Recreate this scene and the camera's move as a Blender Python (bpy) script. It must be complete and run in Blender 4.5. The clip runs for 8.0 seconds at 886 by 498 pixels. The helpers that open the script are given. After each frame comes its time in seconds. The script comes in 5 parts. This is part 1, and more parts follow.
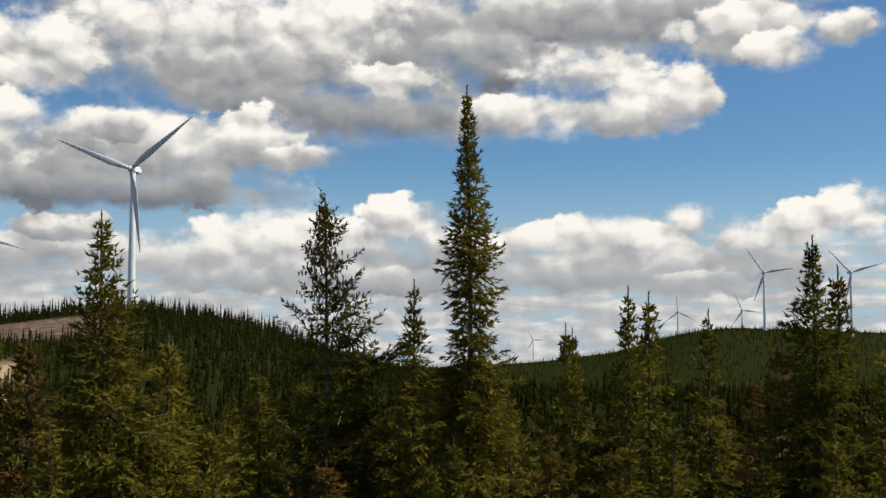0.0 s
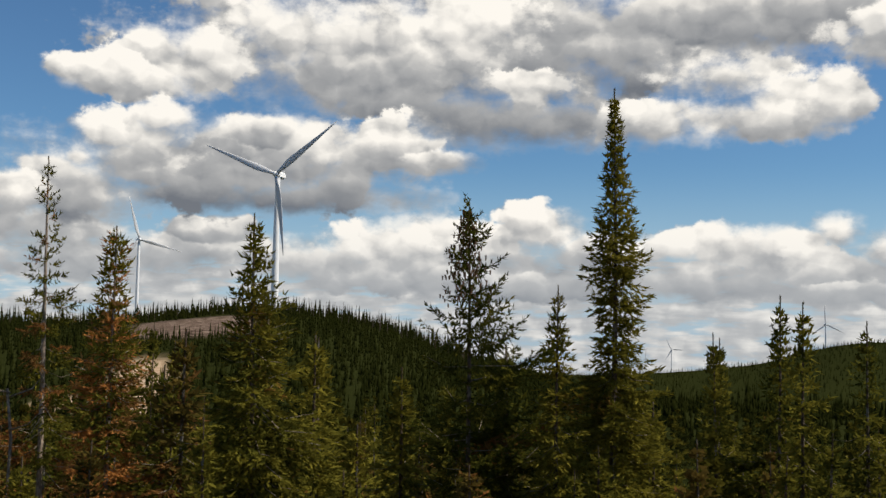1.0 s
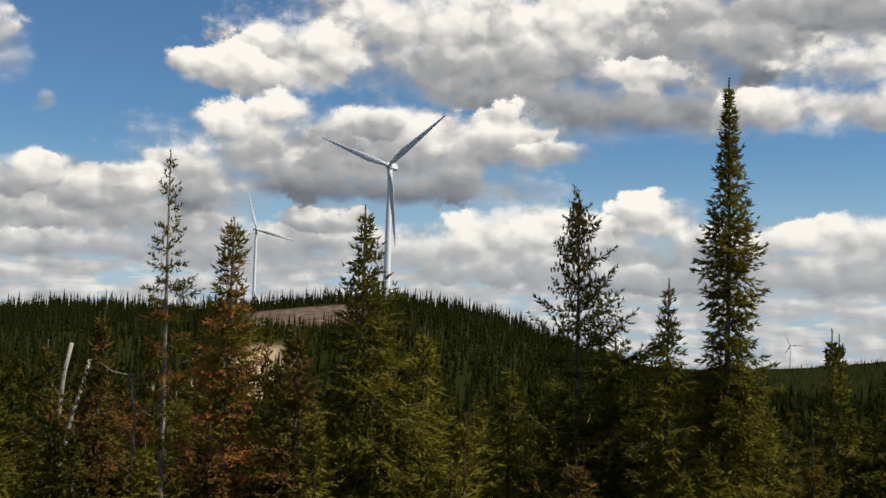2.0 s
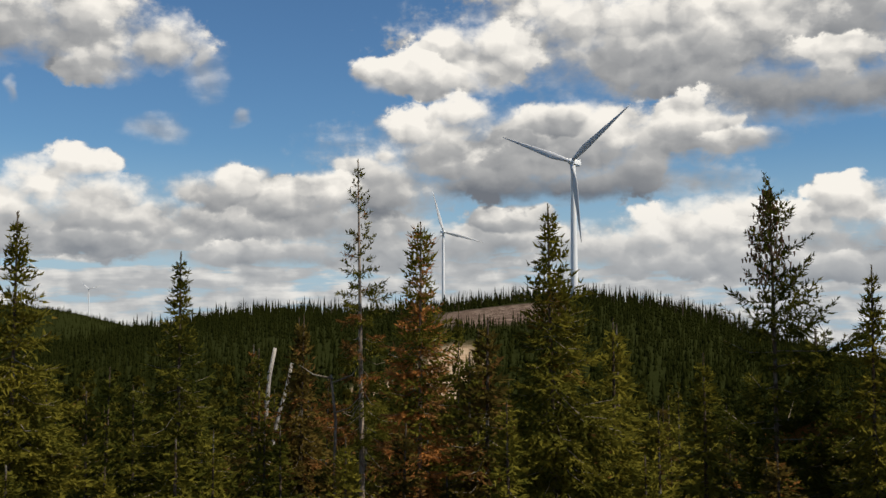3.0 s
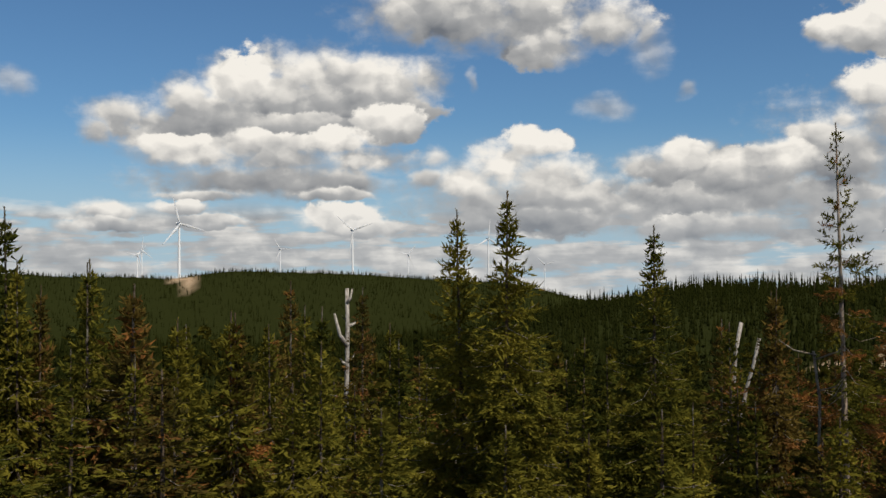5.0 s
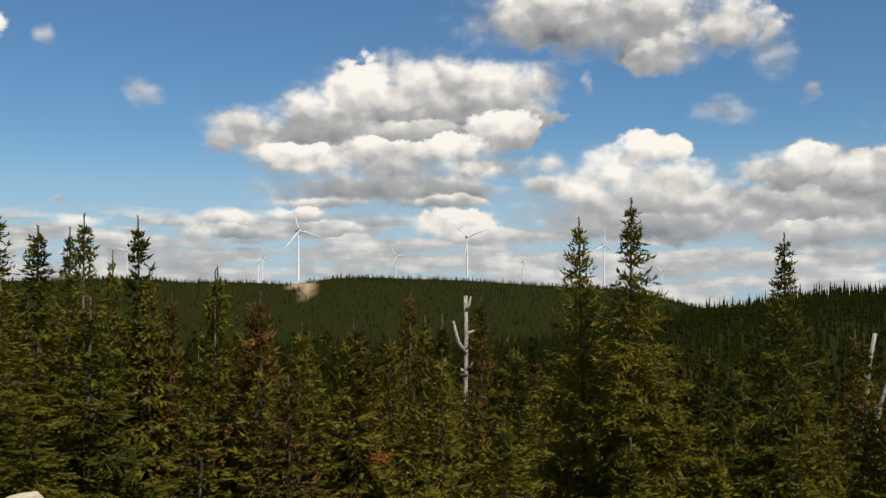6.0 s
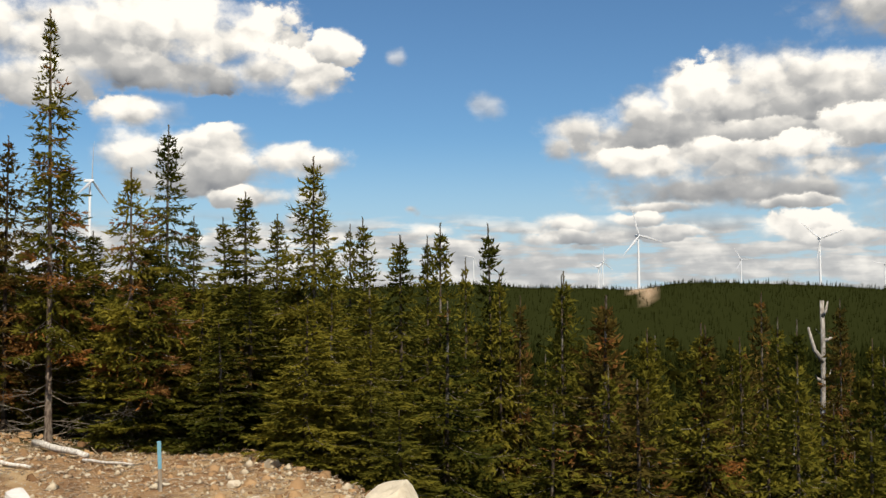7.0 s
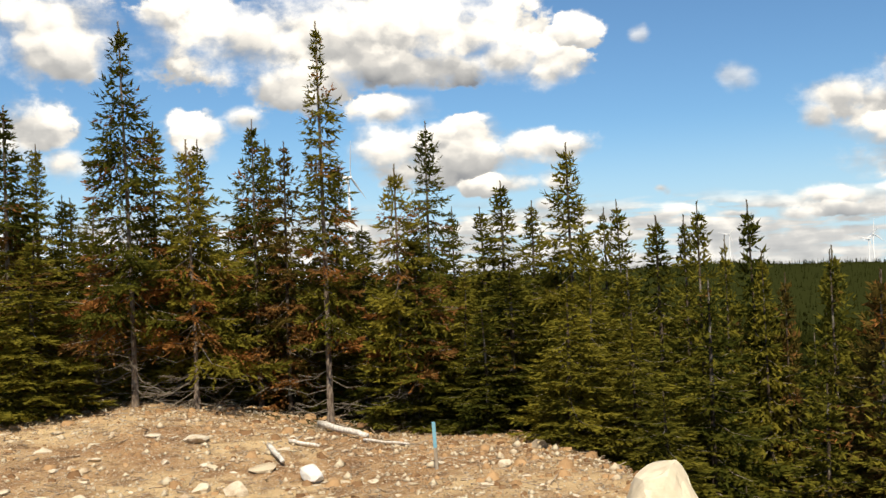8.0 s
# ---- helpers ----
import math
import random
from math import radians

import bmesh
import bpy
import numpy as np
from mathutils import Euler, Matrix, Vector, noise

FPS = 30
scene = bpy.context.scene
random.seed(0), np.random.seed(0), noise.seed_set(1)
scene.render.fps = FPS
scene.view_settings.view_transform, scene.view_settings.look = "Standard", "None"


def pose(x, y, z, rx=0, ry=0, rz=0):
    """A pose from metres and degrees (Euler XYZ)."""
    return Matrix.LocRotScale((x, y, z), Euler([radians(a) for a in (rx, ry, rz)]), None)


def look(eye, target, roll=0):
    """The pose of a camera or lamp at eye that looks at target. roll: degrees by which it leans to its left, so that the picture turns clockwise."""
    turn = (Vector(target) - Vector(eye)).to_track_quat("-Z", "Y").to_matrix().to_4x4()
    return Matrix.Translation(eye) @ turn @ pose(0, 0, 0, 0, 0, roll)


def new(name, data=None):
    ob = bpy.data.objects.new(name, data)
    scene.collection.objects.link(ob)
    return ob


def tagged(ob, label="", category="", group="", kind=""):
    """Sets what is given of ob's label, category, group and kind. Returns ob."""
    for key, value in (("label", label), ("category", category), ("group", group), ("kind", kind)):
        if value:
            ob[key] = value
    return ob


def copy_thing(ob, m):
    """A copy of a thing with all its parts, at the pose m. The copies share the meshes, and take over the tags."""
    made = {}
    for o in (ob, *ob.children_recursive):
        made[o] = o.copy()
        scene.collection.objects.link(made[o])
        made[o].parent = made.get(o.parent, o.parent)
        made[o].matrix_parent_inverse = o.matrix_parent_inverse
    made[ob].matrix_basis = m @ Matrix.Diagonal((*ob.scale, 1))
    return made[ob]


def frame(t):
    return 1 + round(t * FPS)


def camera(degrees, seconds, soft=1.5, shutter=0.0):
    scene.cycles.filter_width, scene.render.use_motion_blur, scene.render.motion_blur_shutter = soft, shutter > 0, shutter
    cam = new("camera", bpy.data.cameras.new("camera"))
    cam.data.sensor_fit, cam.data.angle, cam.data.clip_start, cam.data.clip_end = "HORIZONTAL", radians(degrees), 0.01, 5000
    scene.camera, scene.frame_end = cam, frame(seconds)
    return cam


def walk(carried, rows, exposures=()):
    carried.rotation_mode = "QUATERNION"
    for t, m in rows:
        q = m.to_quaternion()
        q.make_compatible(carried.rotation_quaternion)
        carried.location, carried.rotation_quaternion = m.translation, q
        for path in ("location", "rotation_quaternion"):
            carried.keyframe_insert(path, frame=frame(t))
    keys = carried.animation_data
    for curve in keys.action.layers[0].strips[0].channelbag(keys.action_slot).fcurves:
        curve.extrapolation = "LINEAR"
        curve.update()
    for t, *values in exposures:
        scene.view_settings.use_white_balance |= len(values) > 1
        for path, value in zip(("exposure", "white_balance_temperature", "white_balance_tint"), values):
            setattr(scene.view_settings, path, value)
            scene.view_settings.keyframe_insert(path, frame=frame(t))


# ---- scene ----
cam = camera(46.955, 8.0)
PATH = [
    (0.0, -0.000, -0.000, -0.000, 0.15, 3.49, 0.14),
    (0.5, -0.139, 0.080, -0.006, 4.41, 3.75, -0.94),
    (1.0, -0.104, 0.083, -0.001, 7.73, 3.75, -1.06),
    (2.3, -0.060, 0.030, 0.008, 15.83, 2.99, -1.34),
    (2.5, -0.048, 0.021, 0.012, 17.30, 3.03, -0.78),
    (3.0, -0.023, -0.025, 0.012, 24.46, 2.85, 0.18),
    (3.5, -0.146, -0.030, -0.026, 33.56, 2.39, 0.03),
    (4.0, -0.299, -0.078, -0.015, 39.15, 1.77, 0.86),
    (4.5, -0.274, -0.186, -0.005, 45.38, 1.68, 1.80),
    (4.7, -0.258, -0.200, -0.014, 47.30, 1.54, 1.28),
    (5.8, -0.399, -0.203, 0.016, 53.88, 2.04, -0.31),
    (6.0, -0.391, -0.220, 0.012, 55.71, 1.93, 0.15),
    (6.5, -0.366, -0.244, 0.009, 61.18, 1.41, 0.24),
    (7.0, -0.347, -0.310, 0.000, 74.65, 2.31, 0.31),
    (7.5, -0.261, -0.337, 0.007, 84.67, 1.58, 2.22),
    (8.0, -0.196, -0.407, 0.003, 88.69, 1.72, 2.28),
]
EYE = 1.7
walk(cam, [(t, pose(x, y, EYE + z, 90 + p, r, w)) for t, x, y, z, w, p, r in PATH],
     exposures=[(0.0, -0.05, 6850, 10), (3.0, -0.13, 6850, 10), (4.5, -0.22, 6850, 10), (5.8, -0.1, 6900, 10), (7.0, 0.1, 7050, 10), (7.5, 0.35, 7250, 10), (8.0, 0.41, 7300, 10)])

# ---- sky: clear blue with broken cumulus, and one sun ----
SUN_TURN, SUN_HEIGHT = -88.0, 52.0  # degrees: turned left from +y; above the horizon

# clouds, back to front: turn, lift, half width, half height in degrees, brightness of the body
# clouds, back to front: turn, lift, half width, half height in degrees, brightness of the body
# clouds, back to front: turn, lift, half width, half height in degrees, brightness of the body
# clouds, back to front: turn, lift, half width, half height in degrees, brightness of the body
CLOUD_CEILING = [(7.5, 15.4, 16.9, 4.6, 0.50), (12.6, 14.0, 5.1, 3.4, 0.55), (-4.6, 15.2, 8.0, 3.3, 0.45), (6.5, 11.2, 7.6, 1.9, 0.22), (0.7, 10.9, 6.0, 1.5, 0.28), (16.5, 15.3, 3.8, 2.9, 0.72), (22.3, 13.6, 3.6, 2.1, 0.80), (24.1, 14.3, 1.6, 1.3, 0.88), (27.6, 12.8, 2.0, 1.0, 0.70), (25.2, 12.0, 1.5, 0.9, 0.62), (7.5, 16.1, 4.8, 2.4, 0.85), (13.6, 15.5, 2.6, 2.1, 0.78), (3.0, 13.0, 3.0, 1.0, 0.78), (-4.0, 10.9, 3.4, 1.3, 0.55), (-7.9, 13.3, 3.9, 1.8, 0.80), (-11.1, 11.7, 3.2, 1.8, 0.74)]
CLOUD_CEILING_EDGE = [(-11.5, 16.3, 8.6, 1.8, 0.42), (-13.3, 11.7, 1.8, 1.8, 0.72), (-16.7, 15.0, 3.8, 1.6, 0.62), (-18.4, 13.9, 2.0, 1.0, 0.80), (-21.8, 14.7, 1.9, 0.9, 0.66), (-7.1, 11.0, 4.1, 1.4, 0.70)]
CLOUD_SHELF = [(19.4, 8.3, 11.2, 2.7, 0.50), (15.0, 6.6, 8.1, 1.1, 0.30), (22.3, 6.5, 6.3, 1.1, 0.14), (16.8, 6.3, 5.3, 0.9, 0.12), (13.1, 7.1, 1.9, 0.9, 0.25), (19.1, 9.2, 4.0, 1.8, 0.55), (24.5, 9.2, 3.2, 1.4, 0.74), (23.1, 10.5, 1.8, 0.8, 0.86), (14.7, 9.4, 4.1, 1.8, 0.72), (10.9, 10.0, 3.2, 1.4, 0.82), (7.7, 8.7, 2.1, 0.8, 0.68), (17.9, 10.2, 2.2, 0.9, 0.72)]
CLOUD_SHELF_NORTH = [(27.6, 6.5, 3.8, 1.9, 0.50), (25.3, 8.1, 2.5, 1.9, 0.60), (28.8, 7.6, 1.9, 1.2, 0.72), (31.1, 6.3, 2.2, 1.2, 0.72), (26.0, 9.3, 2.0, 1.4, 0.86), (23.7, 10.5, 1.7, 1.1, 0.92), (27.6, 8.2, 1.4, 0.9, 0.84)]
CLOUD_LINE_EAST = [(25.7, 3.0, 6.3, 1.4, 0.50), (19.8, 3.5, 6.1, 1.2, 0.55), (27.8, 4.4, 3.1, 1.0, 0.72), (20.5, 4.7, 2.7, 0.8, 0.62), (7.3, 2.8, 8.2, 1.6, 0.50), (14.2, 2.7, 2.5, 1.3, 0.62), (11.9, 3.7, 2.5, 1.3, 0.74), (9.1, 4.6, 2.9, 1.5, 0.84), (5.1, 4.1, 2.5, 1.4, 0.70), (2.2, 5.0, 2.4, 1.3, 0.74), (3.2, 5.9, 1.6, 1.1, 0.92), (-0.9, 3.6, 2.8, 1.4, 0.60), (6.6, 1.9, 5.1, 0.9, 0.42), (2.2, 1.8, 4.7, 0.8, 0.40)]
CLOUD_LINE_FAR_EAST = [(-6.7, 2.2, 8.1, 1.1, 0.42), (-15.8, 2.4, 6.4, 1.3, 0.45), (-2.9, 3.8, 2.2, 1.3, 0.70), (-7.6, 3.9, 3.4, 1.5, 0.80), (-5.4, 4.3, 1.9, 1.1, 0.86), (-10.4, 4.1, 2.5, 1.4, 0.82), (-12.3, 3.1, 1.8, 1.2, 0.66), (-16.7, 3.6, 2.3, 1.5, 0.68), (-13.3, 4.9, 1.3, 1.2, 0.90), (-19.3, 4.5, 2.5, 1.4, 0.82), (-22.1, 5.1, 1.9, 1.6, 0.88), (-8.5, 1.9, 3.7, 0.7, 0.30), (-14.3, 1.5, 3.9, 0.7, 0.40)]
CLOUD_LINE_NORTH = [(42.2, 4.2, 9.8, 1.8, 0.48), (33.9, 4.3, 6.9, 1.7, 0.50), (33.3, 5.9, 2.8, 1.3, 0.64), (36.1, 6.5, 1.6, 1.1, 0.76), (38.0, 6.0, 1.9, 1.1, 0.62), (35.0, 6.9, 1.1, 0.7, 0.88), (40.4, 4.4, 3.3, 1.1, 0.50), (42.8, 5.2, 3.3, 1.4, 0.70), (48.1, 5.4, 2.3, 1.3, 0.66), (46.2, 6.2, 2.2, 1.3, 0.82), (44.6, 7.3, 1.8, 1.1, 0.94), (44.9, 3.5, 4.9, 0.9, 0.55), (15.1, 2.9, 4.8, 1.2, 0.66), (11.2, 3.8, 3.2, 1.8, 0.80), (33.3, 2.7, 6.3, 0.9, 0.50)]
CLOUD_DRIFT = [(47.1, 14.5, 7.3, 2.2, 0.42), (44.2, 13.8, 5.4, 2.0, 0.46), (43.3, 12.6, 2.5, 1.2, 0.62), (50.3, 14.7, 3.5, 1.5, 0.60), (40.1, 13.8, 2.8, 1.6, 0.72), (37.8, 13.4, 0.9, 1.5, 0.66), (25.8, 12.7, 2.5, 1.1, 0.80), (49.8, 6.8, 1.0, 0.8, 0.84), (50.2, 5.6, 1.3, 0.7, 0.62)]
CLOUD_TOWER = [(59.2, 8.3, 7.9, 2.8, 0.52), (59.2, 5.5, 7.3, 1.2, 0.44), (52.9, 10.8, 3.5, 1.8, 0.70), (50.0, 11.2, 1.4, 1.4, 0.62), (54.2, 9.4, 4.7, 1.4, 0.46), (57.0, 11.7, 3.3, 1.7, 0.86), (59.1, 10.3, 3.4, 1.5, 0.62), (61.1, 10.8, 1.7, 1.5, 0.86), (63.6, 9.9, 1.8, 1.3, 0.80), (63.7, 8.4, 3.8, 1.0, 0.34), (67.1, 8.9, 2.0, 1.2, 0.66), (68.2, 8.0, 1.1, 0.8, 0.60)]
CLOUD_TOWER_FOOT = [(57.9, 8.3, 4.3, 0.9, 0.40), (52.3, 8.4, 2.1, 1.3, 0.76), (54.9, 7.5, 2.0, 0.9, 0.82), (53.0, 6.6, 3.5, 1.1, 0.56), (58.3, 6.8, 3.4, 1.1, 0.58), (63.1, 6.9, 2.9, 1.0, 0.80), (60.1, 7.5, 1.8, 0.9, 0.78), (60.7, 5.7, 3.9, 0.7, 0.42), (55.5, 5.3, 4.4, 0.8, 0.40), (53.3, 6.4, 1.6, 0.7, 0.74), (62.2, 4.7, 3.0, 0.4, 0.66), (55.2, 4.7, 2.8, 0.4, 0.66)]
CLOUD_HEAD = [(43.5, 4.3, 5.7, 1.8, 0.58), (47.6, 5.2, 1.7, 1.1, 0.74), (41.0, 4.3, 3.5, 1.3, 0.60), (43.5, 5.6, 3.5, 1.6, 0.74), (45.7, 6.6, 2.3, 1.4, 0.92), (43.9, 7.4, 2.0, 0.8, 0.96), (40.4, 4.9, 2.2, 0.9, 0.72), (44.5, 3.3, 4.7, 0.7, 0.44), (55.2, 3.5, 2.8, 0.8, 0.84), (53.1, 2.9, 1.9, 0.6, 0.66), (67.2, 3.8, 2.0, 0.6, 0.88), (64.0, 3.9, 1.7, 0.5, 0.76), (61.4, 3.2, 3.3, 0.4, 0.62), (67.5, 3.0, 1.7, 0.4, 0.50)]
CLOUD_WEST = [(93.7, 13.4, 10.4, 2.7, 0.62), (101.7, 14.6, 3.1, 1.7, 0.78), (90.6, 14.8, 6.9, 2.0, 0.82), (98.8, 13.5, 4.1, 2.2, 0.86), (96.2, 11.3, 3.3, 1.6, 0.74), (89.7, 11.9, 5.3, 1.2, 0.50), (93.4, 14.3, 4.3, 1.8, 0.82), (87.8, 13.9, 3.5, 2.2, 0.88), (84.6, 12.3, 2.2, 1.3, 0.72), (82.2, 11.9, 2.0, 1.4, 0.80), (80.5, 13.5, 1.5, 1.0, 0.88), (91.7, 9.7, 2.1, 1.0, 0.66)]
CLOUD_WEST_HEAD = [(88.3, 7.1, 4.1, 1.9, 0.62), (91.4, 7.5, 2.0, 1.6, 0.82), (88.6, 8.1, 2.2, 0.9, 0.90), (87.0, 8.6, 1.8, 0.9, 0.96), (82.9, 7.4, 2.7, 1.0, 0.80), (85.5, 5.3, 2.3, 0.6, 0.74), (82.0, 5.4, 1.1, 0.7, 0.72), (82.7, 4.0, 1.1, 0.4, 0.80), (76.3, 4.5, 0.5, 0.3, 0.60), (75.4, 3.5, 1.3, 0.4, 0.82), (72.6, 3.1, 1.1, 0.3, 0.74), (69.3, 2.8, 1.1, 0.5, 0.78)]
CLOUD_FAR_WEST = [(109.3, 13.8, 3.5, 2.6, 0.80), (115.0, 13.2, 4.1, 2.5, 0.70), (110.6, 8.6, 2.5, 1.8, 0.78), (109.0, 6.9, 1.4, 1.0, 0.74), (102.1, 8.8, 1.6, 1.1, 0.84), (102.3, 7.6, 1.2, 0.8, 0.70), (115.1, 8.2, 3.1, 1.7, 0.70), (120.6, 10.4, 3.7, 2.1, 0.70), (99.5, 9.3, 1.2, 0.8, 0.70)]
CLOUD_WISPS = [(40.1, 9.4, 1.6, 0.7, 0.66), (35.7, 10.1, 0.6, 0.5, 0.66), (47.5, 11.0, 0.4, 0.8, 0.72), (37.8, 12.8, 1.2, 1.8, 0.70), (72.2, 10.4, 1.0, 0.8, 0.80), (77.1, 13.1, 0.5, 0.4, 0.80), (90.7, 9.8, 1.9, 0.8, 0.80), (65.5, 7.3, 1.7, 0.9, 0.80)]
CLOUDS = (CLOUD_CEILING + CLOUD_CEILING_EDGE + CLOUD_LINE_EAST + CLOUD_LINE_FAR_EAST + CLOUD_LINE_NORTH + CLOUD_SHELF + CLOUD_SHELF_NORTH + CLOUD_DRIFT + CLOUD_TOWER + CLOUD_TOWER_FOOT + CLOUD_HEAD + CLOUD_WEST + CLOUD_WEST_HEAD + CLOUD_FAR_WEST)


class Net:
    """Short calls for node trees."""

    def __init__(self, tree):
        self.tree = tree

    def node(self, kind):
        return self.tree.nodes.new(kind)

    def put(self, socket, value):
        if isinstance(value, bpy.types.NodeSocket):
            self.tree.links.new(value, socket)
        else:
            socket.default_value = value

    def math(self, op, a, b=0.0, clamp=False):
        n = self.node("ShaderNodeMath")
        n.operation, n.use_clamp = op, clamp
        self.put(n.inputs[0], a)
        self.put(n.inputs[1], b)
        return n.outputs[0]

    def vec(self, op, a, b=(0, 0, 0), c=(0, 0, 0), scale=None):
        n = self.node("ShaderNodeVectorMath")
        n.operation = op
        self.put(n.inputs[0], a)
        if op != "SCALE":
            self.put(n.inputs[1], b)
        if op == "MULTIPLY_ADD":
            self.put(n.inputs[2], c)
        if scale is not None:
            self.put(n.inputs["Scale"], scale)
        return n.outputs["Value"] if op in ("DOT_PRODUCT", "LENGTH", "DISTANCE") else n.outputs["Vector"]

    def ramp(self, value, lo, hi, a=0.0, b=1.0, smooth=True):
        n = self.node("ShaderNodeMapRange")
        n.interpolation_type = "SMOOTHSTEP" if smooth else "LINEAR"
        for i, v in enumerate((value, lo, hi, a, b)):
            self.put(n.inputs[i], v)
        return n.outputs[0]

    def noise(self, vector, scale, detail=4.0, rough=0.55, distortion=0.0):
        n = self.node("ShaderNodeTexNoise")
        self.put(n.inputs["Vector"], vector)
        self.put(n.inputs["Scale"], scale)
        self.put(n.inputs["Detail"], detail)
        self.put(n.inputs["Roughness"], rough)
        self.put(n.inputs["Distortion"], distortion)
        return n

    def mix(self, fac, a, b, how="MIX"):
        n = self.node("ShaderNodeMix")
        n.data_type, n.blend_type = "RGBA", how
        self.put(n.inputs[0], fac)
        self.put(n.inputs[6], a if isinstance(a, bpy.types.NodeSocket) else (*a, 1))
        self.put(n.inputs[7], b if isinstance(b, bpy.types.NodeSocket) else (*b, 1))
        return n.outputs[2]


def make_sky():
    world = bpy.data.worlds.new("sky")
    world.use_nodes = True
    scene.world = world
    tree = world.node_tree
    tree.nodes.clear()
    n = Net(tree)
    way = n.node("ShaderNodeTexCoord").outputs["Generated"]
    xyz = n.node("ShaderNodeSeparateXYZ")
    n.put(xyz.inputs[0], way)
    turn = n.math("MULTIPLY", n.math("ARCTAN2", n.math("MULTIPLY", xyz.outputs[0], -1.0), xyz.outputs[1]), 57.2958)
    lift = n.math("MULTIPLY", n.math("ARCSINE", xyz.outputs[2]), 57.2958)
    flat = n.node("ShaderNodeCombineXYZ")
    n.put(flat.inputs[0], turn)
    n.put(flat.inputs[1], lift)
    where = flat.outputs[0]
    low = n.ramp(lift, 6.0, 0.5)

    # cauliflower relief: domes of three sizes, smaller towards the horizon
    stretched = n.vec("MULTIPLY", where, (1.0, 1.3, 0.0))
    wob = n.noise(stretched, 0.9, 4.0, 0.6).outputs["Color"]
    bent = n.vec("MULTIPLY_ADD", wob, (0.9, 0.9, 0.0), stretched)

    def domes(at):
        total = None
        for size, share in ((0.17, 1.0), (0.42, 0.72), (1.0, 0.30)):
            v = n.node("ShaderNodeTexVoronoi")
            v.voronoi_dimensions = "2D"
            n.put(v.inputs["Vector"], at)
            v.inputs["Scale"].default_value = size
            d = v.outputs["Distance"]
            h = n.math("MULTIPLY", n.math("SUBTRACT", 0.42, n.math("MULTIPLY", d, d)), share)
            total = h if total is None else n.math("ADD", total, h)
        return total

    relief = domes(bent)
    sunward = domes(n.vec("ADD", bent, (-0.4, 0.8, 0.0)))
    grain = n.noise(stretched, 1.3, 5.0, 0.62).outputs[0]
    bumps = n.math("ADD", n.math("MULTIPLY", relief, 0.34), n.math("MULTIPLY", n.math("SUBTRACT", grain, 0.5), 0.62))
    edge = n.math("ADD", 1.0, bumps)
    soft = n.noise(stretched, 0.21, 2.0, 0.5).outputs[0]
    fade = n.math("SUBTRACT", edge, n.ramp(soft, 0.40, 0.60, 0.22, 0.90))

    # far rows of small cloud near the horizon, seen edge on
    rows_at = n.vec("MULTIPLY", where, (0.24, 1.25, 0.0))
    rows = n.noise(rows_at, 1.0, 4.0, 0.55).outputs[0]
    rows_up = n.noise(n.vec("ADD", rows_at, (-0.10, 0.42, 0.0)), 1.0, 4.0, 0.55).outputs[0]
    cover = n.math("MULTIPLY", n.ramp(n.math("ADD", rows, n.math("MULTIPLY", low, 0.10)), 0.46, 0.60), n.ramp(lift, 4.6, 3.0))
    first = n.node("ShaderNodeCombineXYZ")
    n.put(first.inputs[1], n.math("MULTIPLY", n.math("SUBTRACT", rows, rows_up), 2.2))
    first.inputs[2].default_value = 0.60
    total = first.outputs[0]

    # the clouds, each laid over those behind it
    pushed = n.vec("MULTIPLY_ADD", n.noise(stretched, 0.45, 3.0, 0.55).outputs["Color"], (1.7, 1.1, 0.0), n.vec("ADD", where, (-0.85, -0.55, 0.0)))
    for k, (turn_c, lift_c, wide, high, bright) in enumerate(CLOUDS + CLOUD_WISPS):
        faint = k >= len(CLOUDS)
        wide, high, lift_c = wide * 1.08, high * 1.02, lift_c - 0.12
        p = n.vec("MULTIPLY_ADD", pushed, (1 / wide, 1 / high, 0.0), (-turn_c / wide, -lift_c / high, bright))
        out = n.vec("DISTANCE", p, (0.0, 0.0, bright))
        m = n.ramp(out, n.math("ADD", edge, 0.1) if faint else edge, n.math("SUBTRACT", edge, 0.95) if faint or bright < 0.35 or wide < 1.6 else fade, 0.0, 0.55 if faint else 0.88 if wide < 1.1 else 1.0)
        total = n.mix(m, total, p)
        cover = n.math("MAXIMUM", cover, m)
        if k % 4 == 3:
            pushed = n.vec("MULTIPLY_ADD", total, (1e-6, 1e-6, 0.0), pushed)  # keeps the long chain in order
    parts = n.node("ShaderNodeSeparateXYZ")
    n.put(parts.inputs[0], total)
    height, bright = parts.outputs[1], parts.outputs[2]

    # beyond the named clouds the sky goes on with the same broken cumulus
    away = n.ramp(n.math("ABSOLUTE", n.math("SUBTRACT", turn, 45.0)), 75.0, 95.0)
    above = n.ramp(lift, 17.0, 24.0)
    rest = n.math("MAXIMUM", away, above)
    over = n.ramp(n.noise(way, 3.2, 5.0, 0.55).outputs[0], 0.50, 0.66)
    cover = n.math("MAXIMUM", cover, n.math("MULTIPLY", over, rest))

    # sun from above: tops and swellings bright, undersides and thick parts grey
    swell = n.math("MULTIPLY", n.math("SUBTRACT", relief, sunward), 0.62)
    lit = n.math("ADD", bright, n.math("MULTIPLY", height, 0.40))
    lit = n.math("ADD", lit, n.math("MULTIPLY", swell, n.ramp(bright, 0.15, 0.6, 0.35, 1.0)))
    lit = n.math("ADD", lit, n.math("MULTIPLY", n.math("SUBTRACT", grain, 0.5), 0.16))
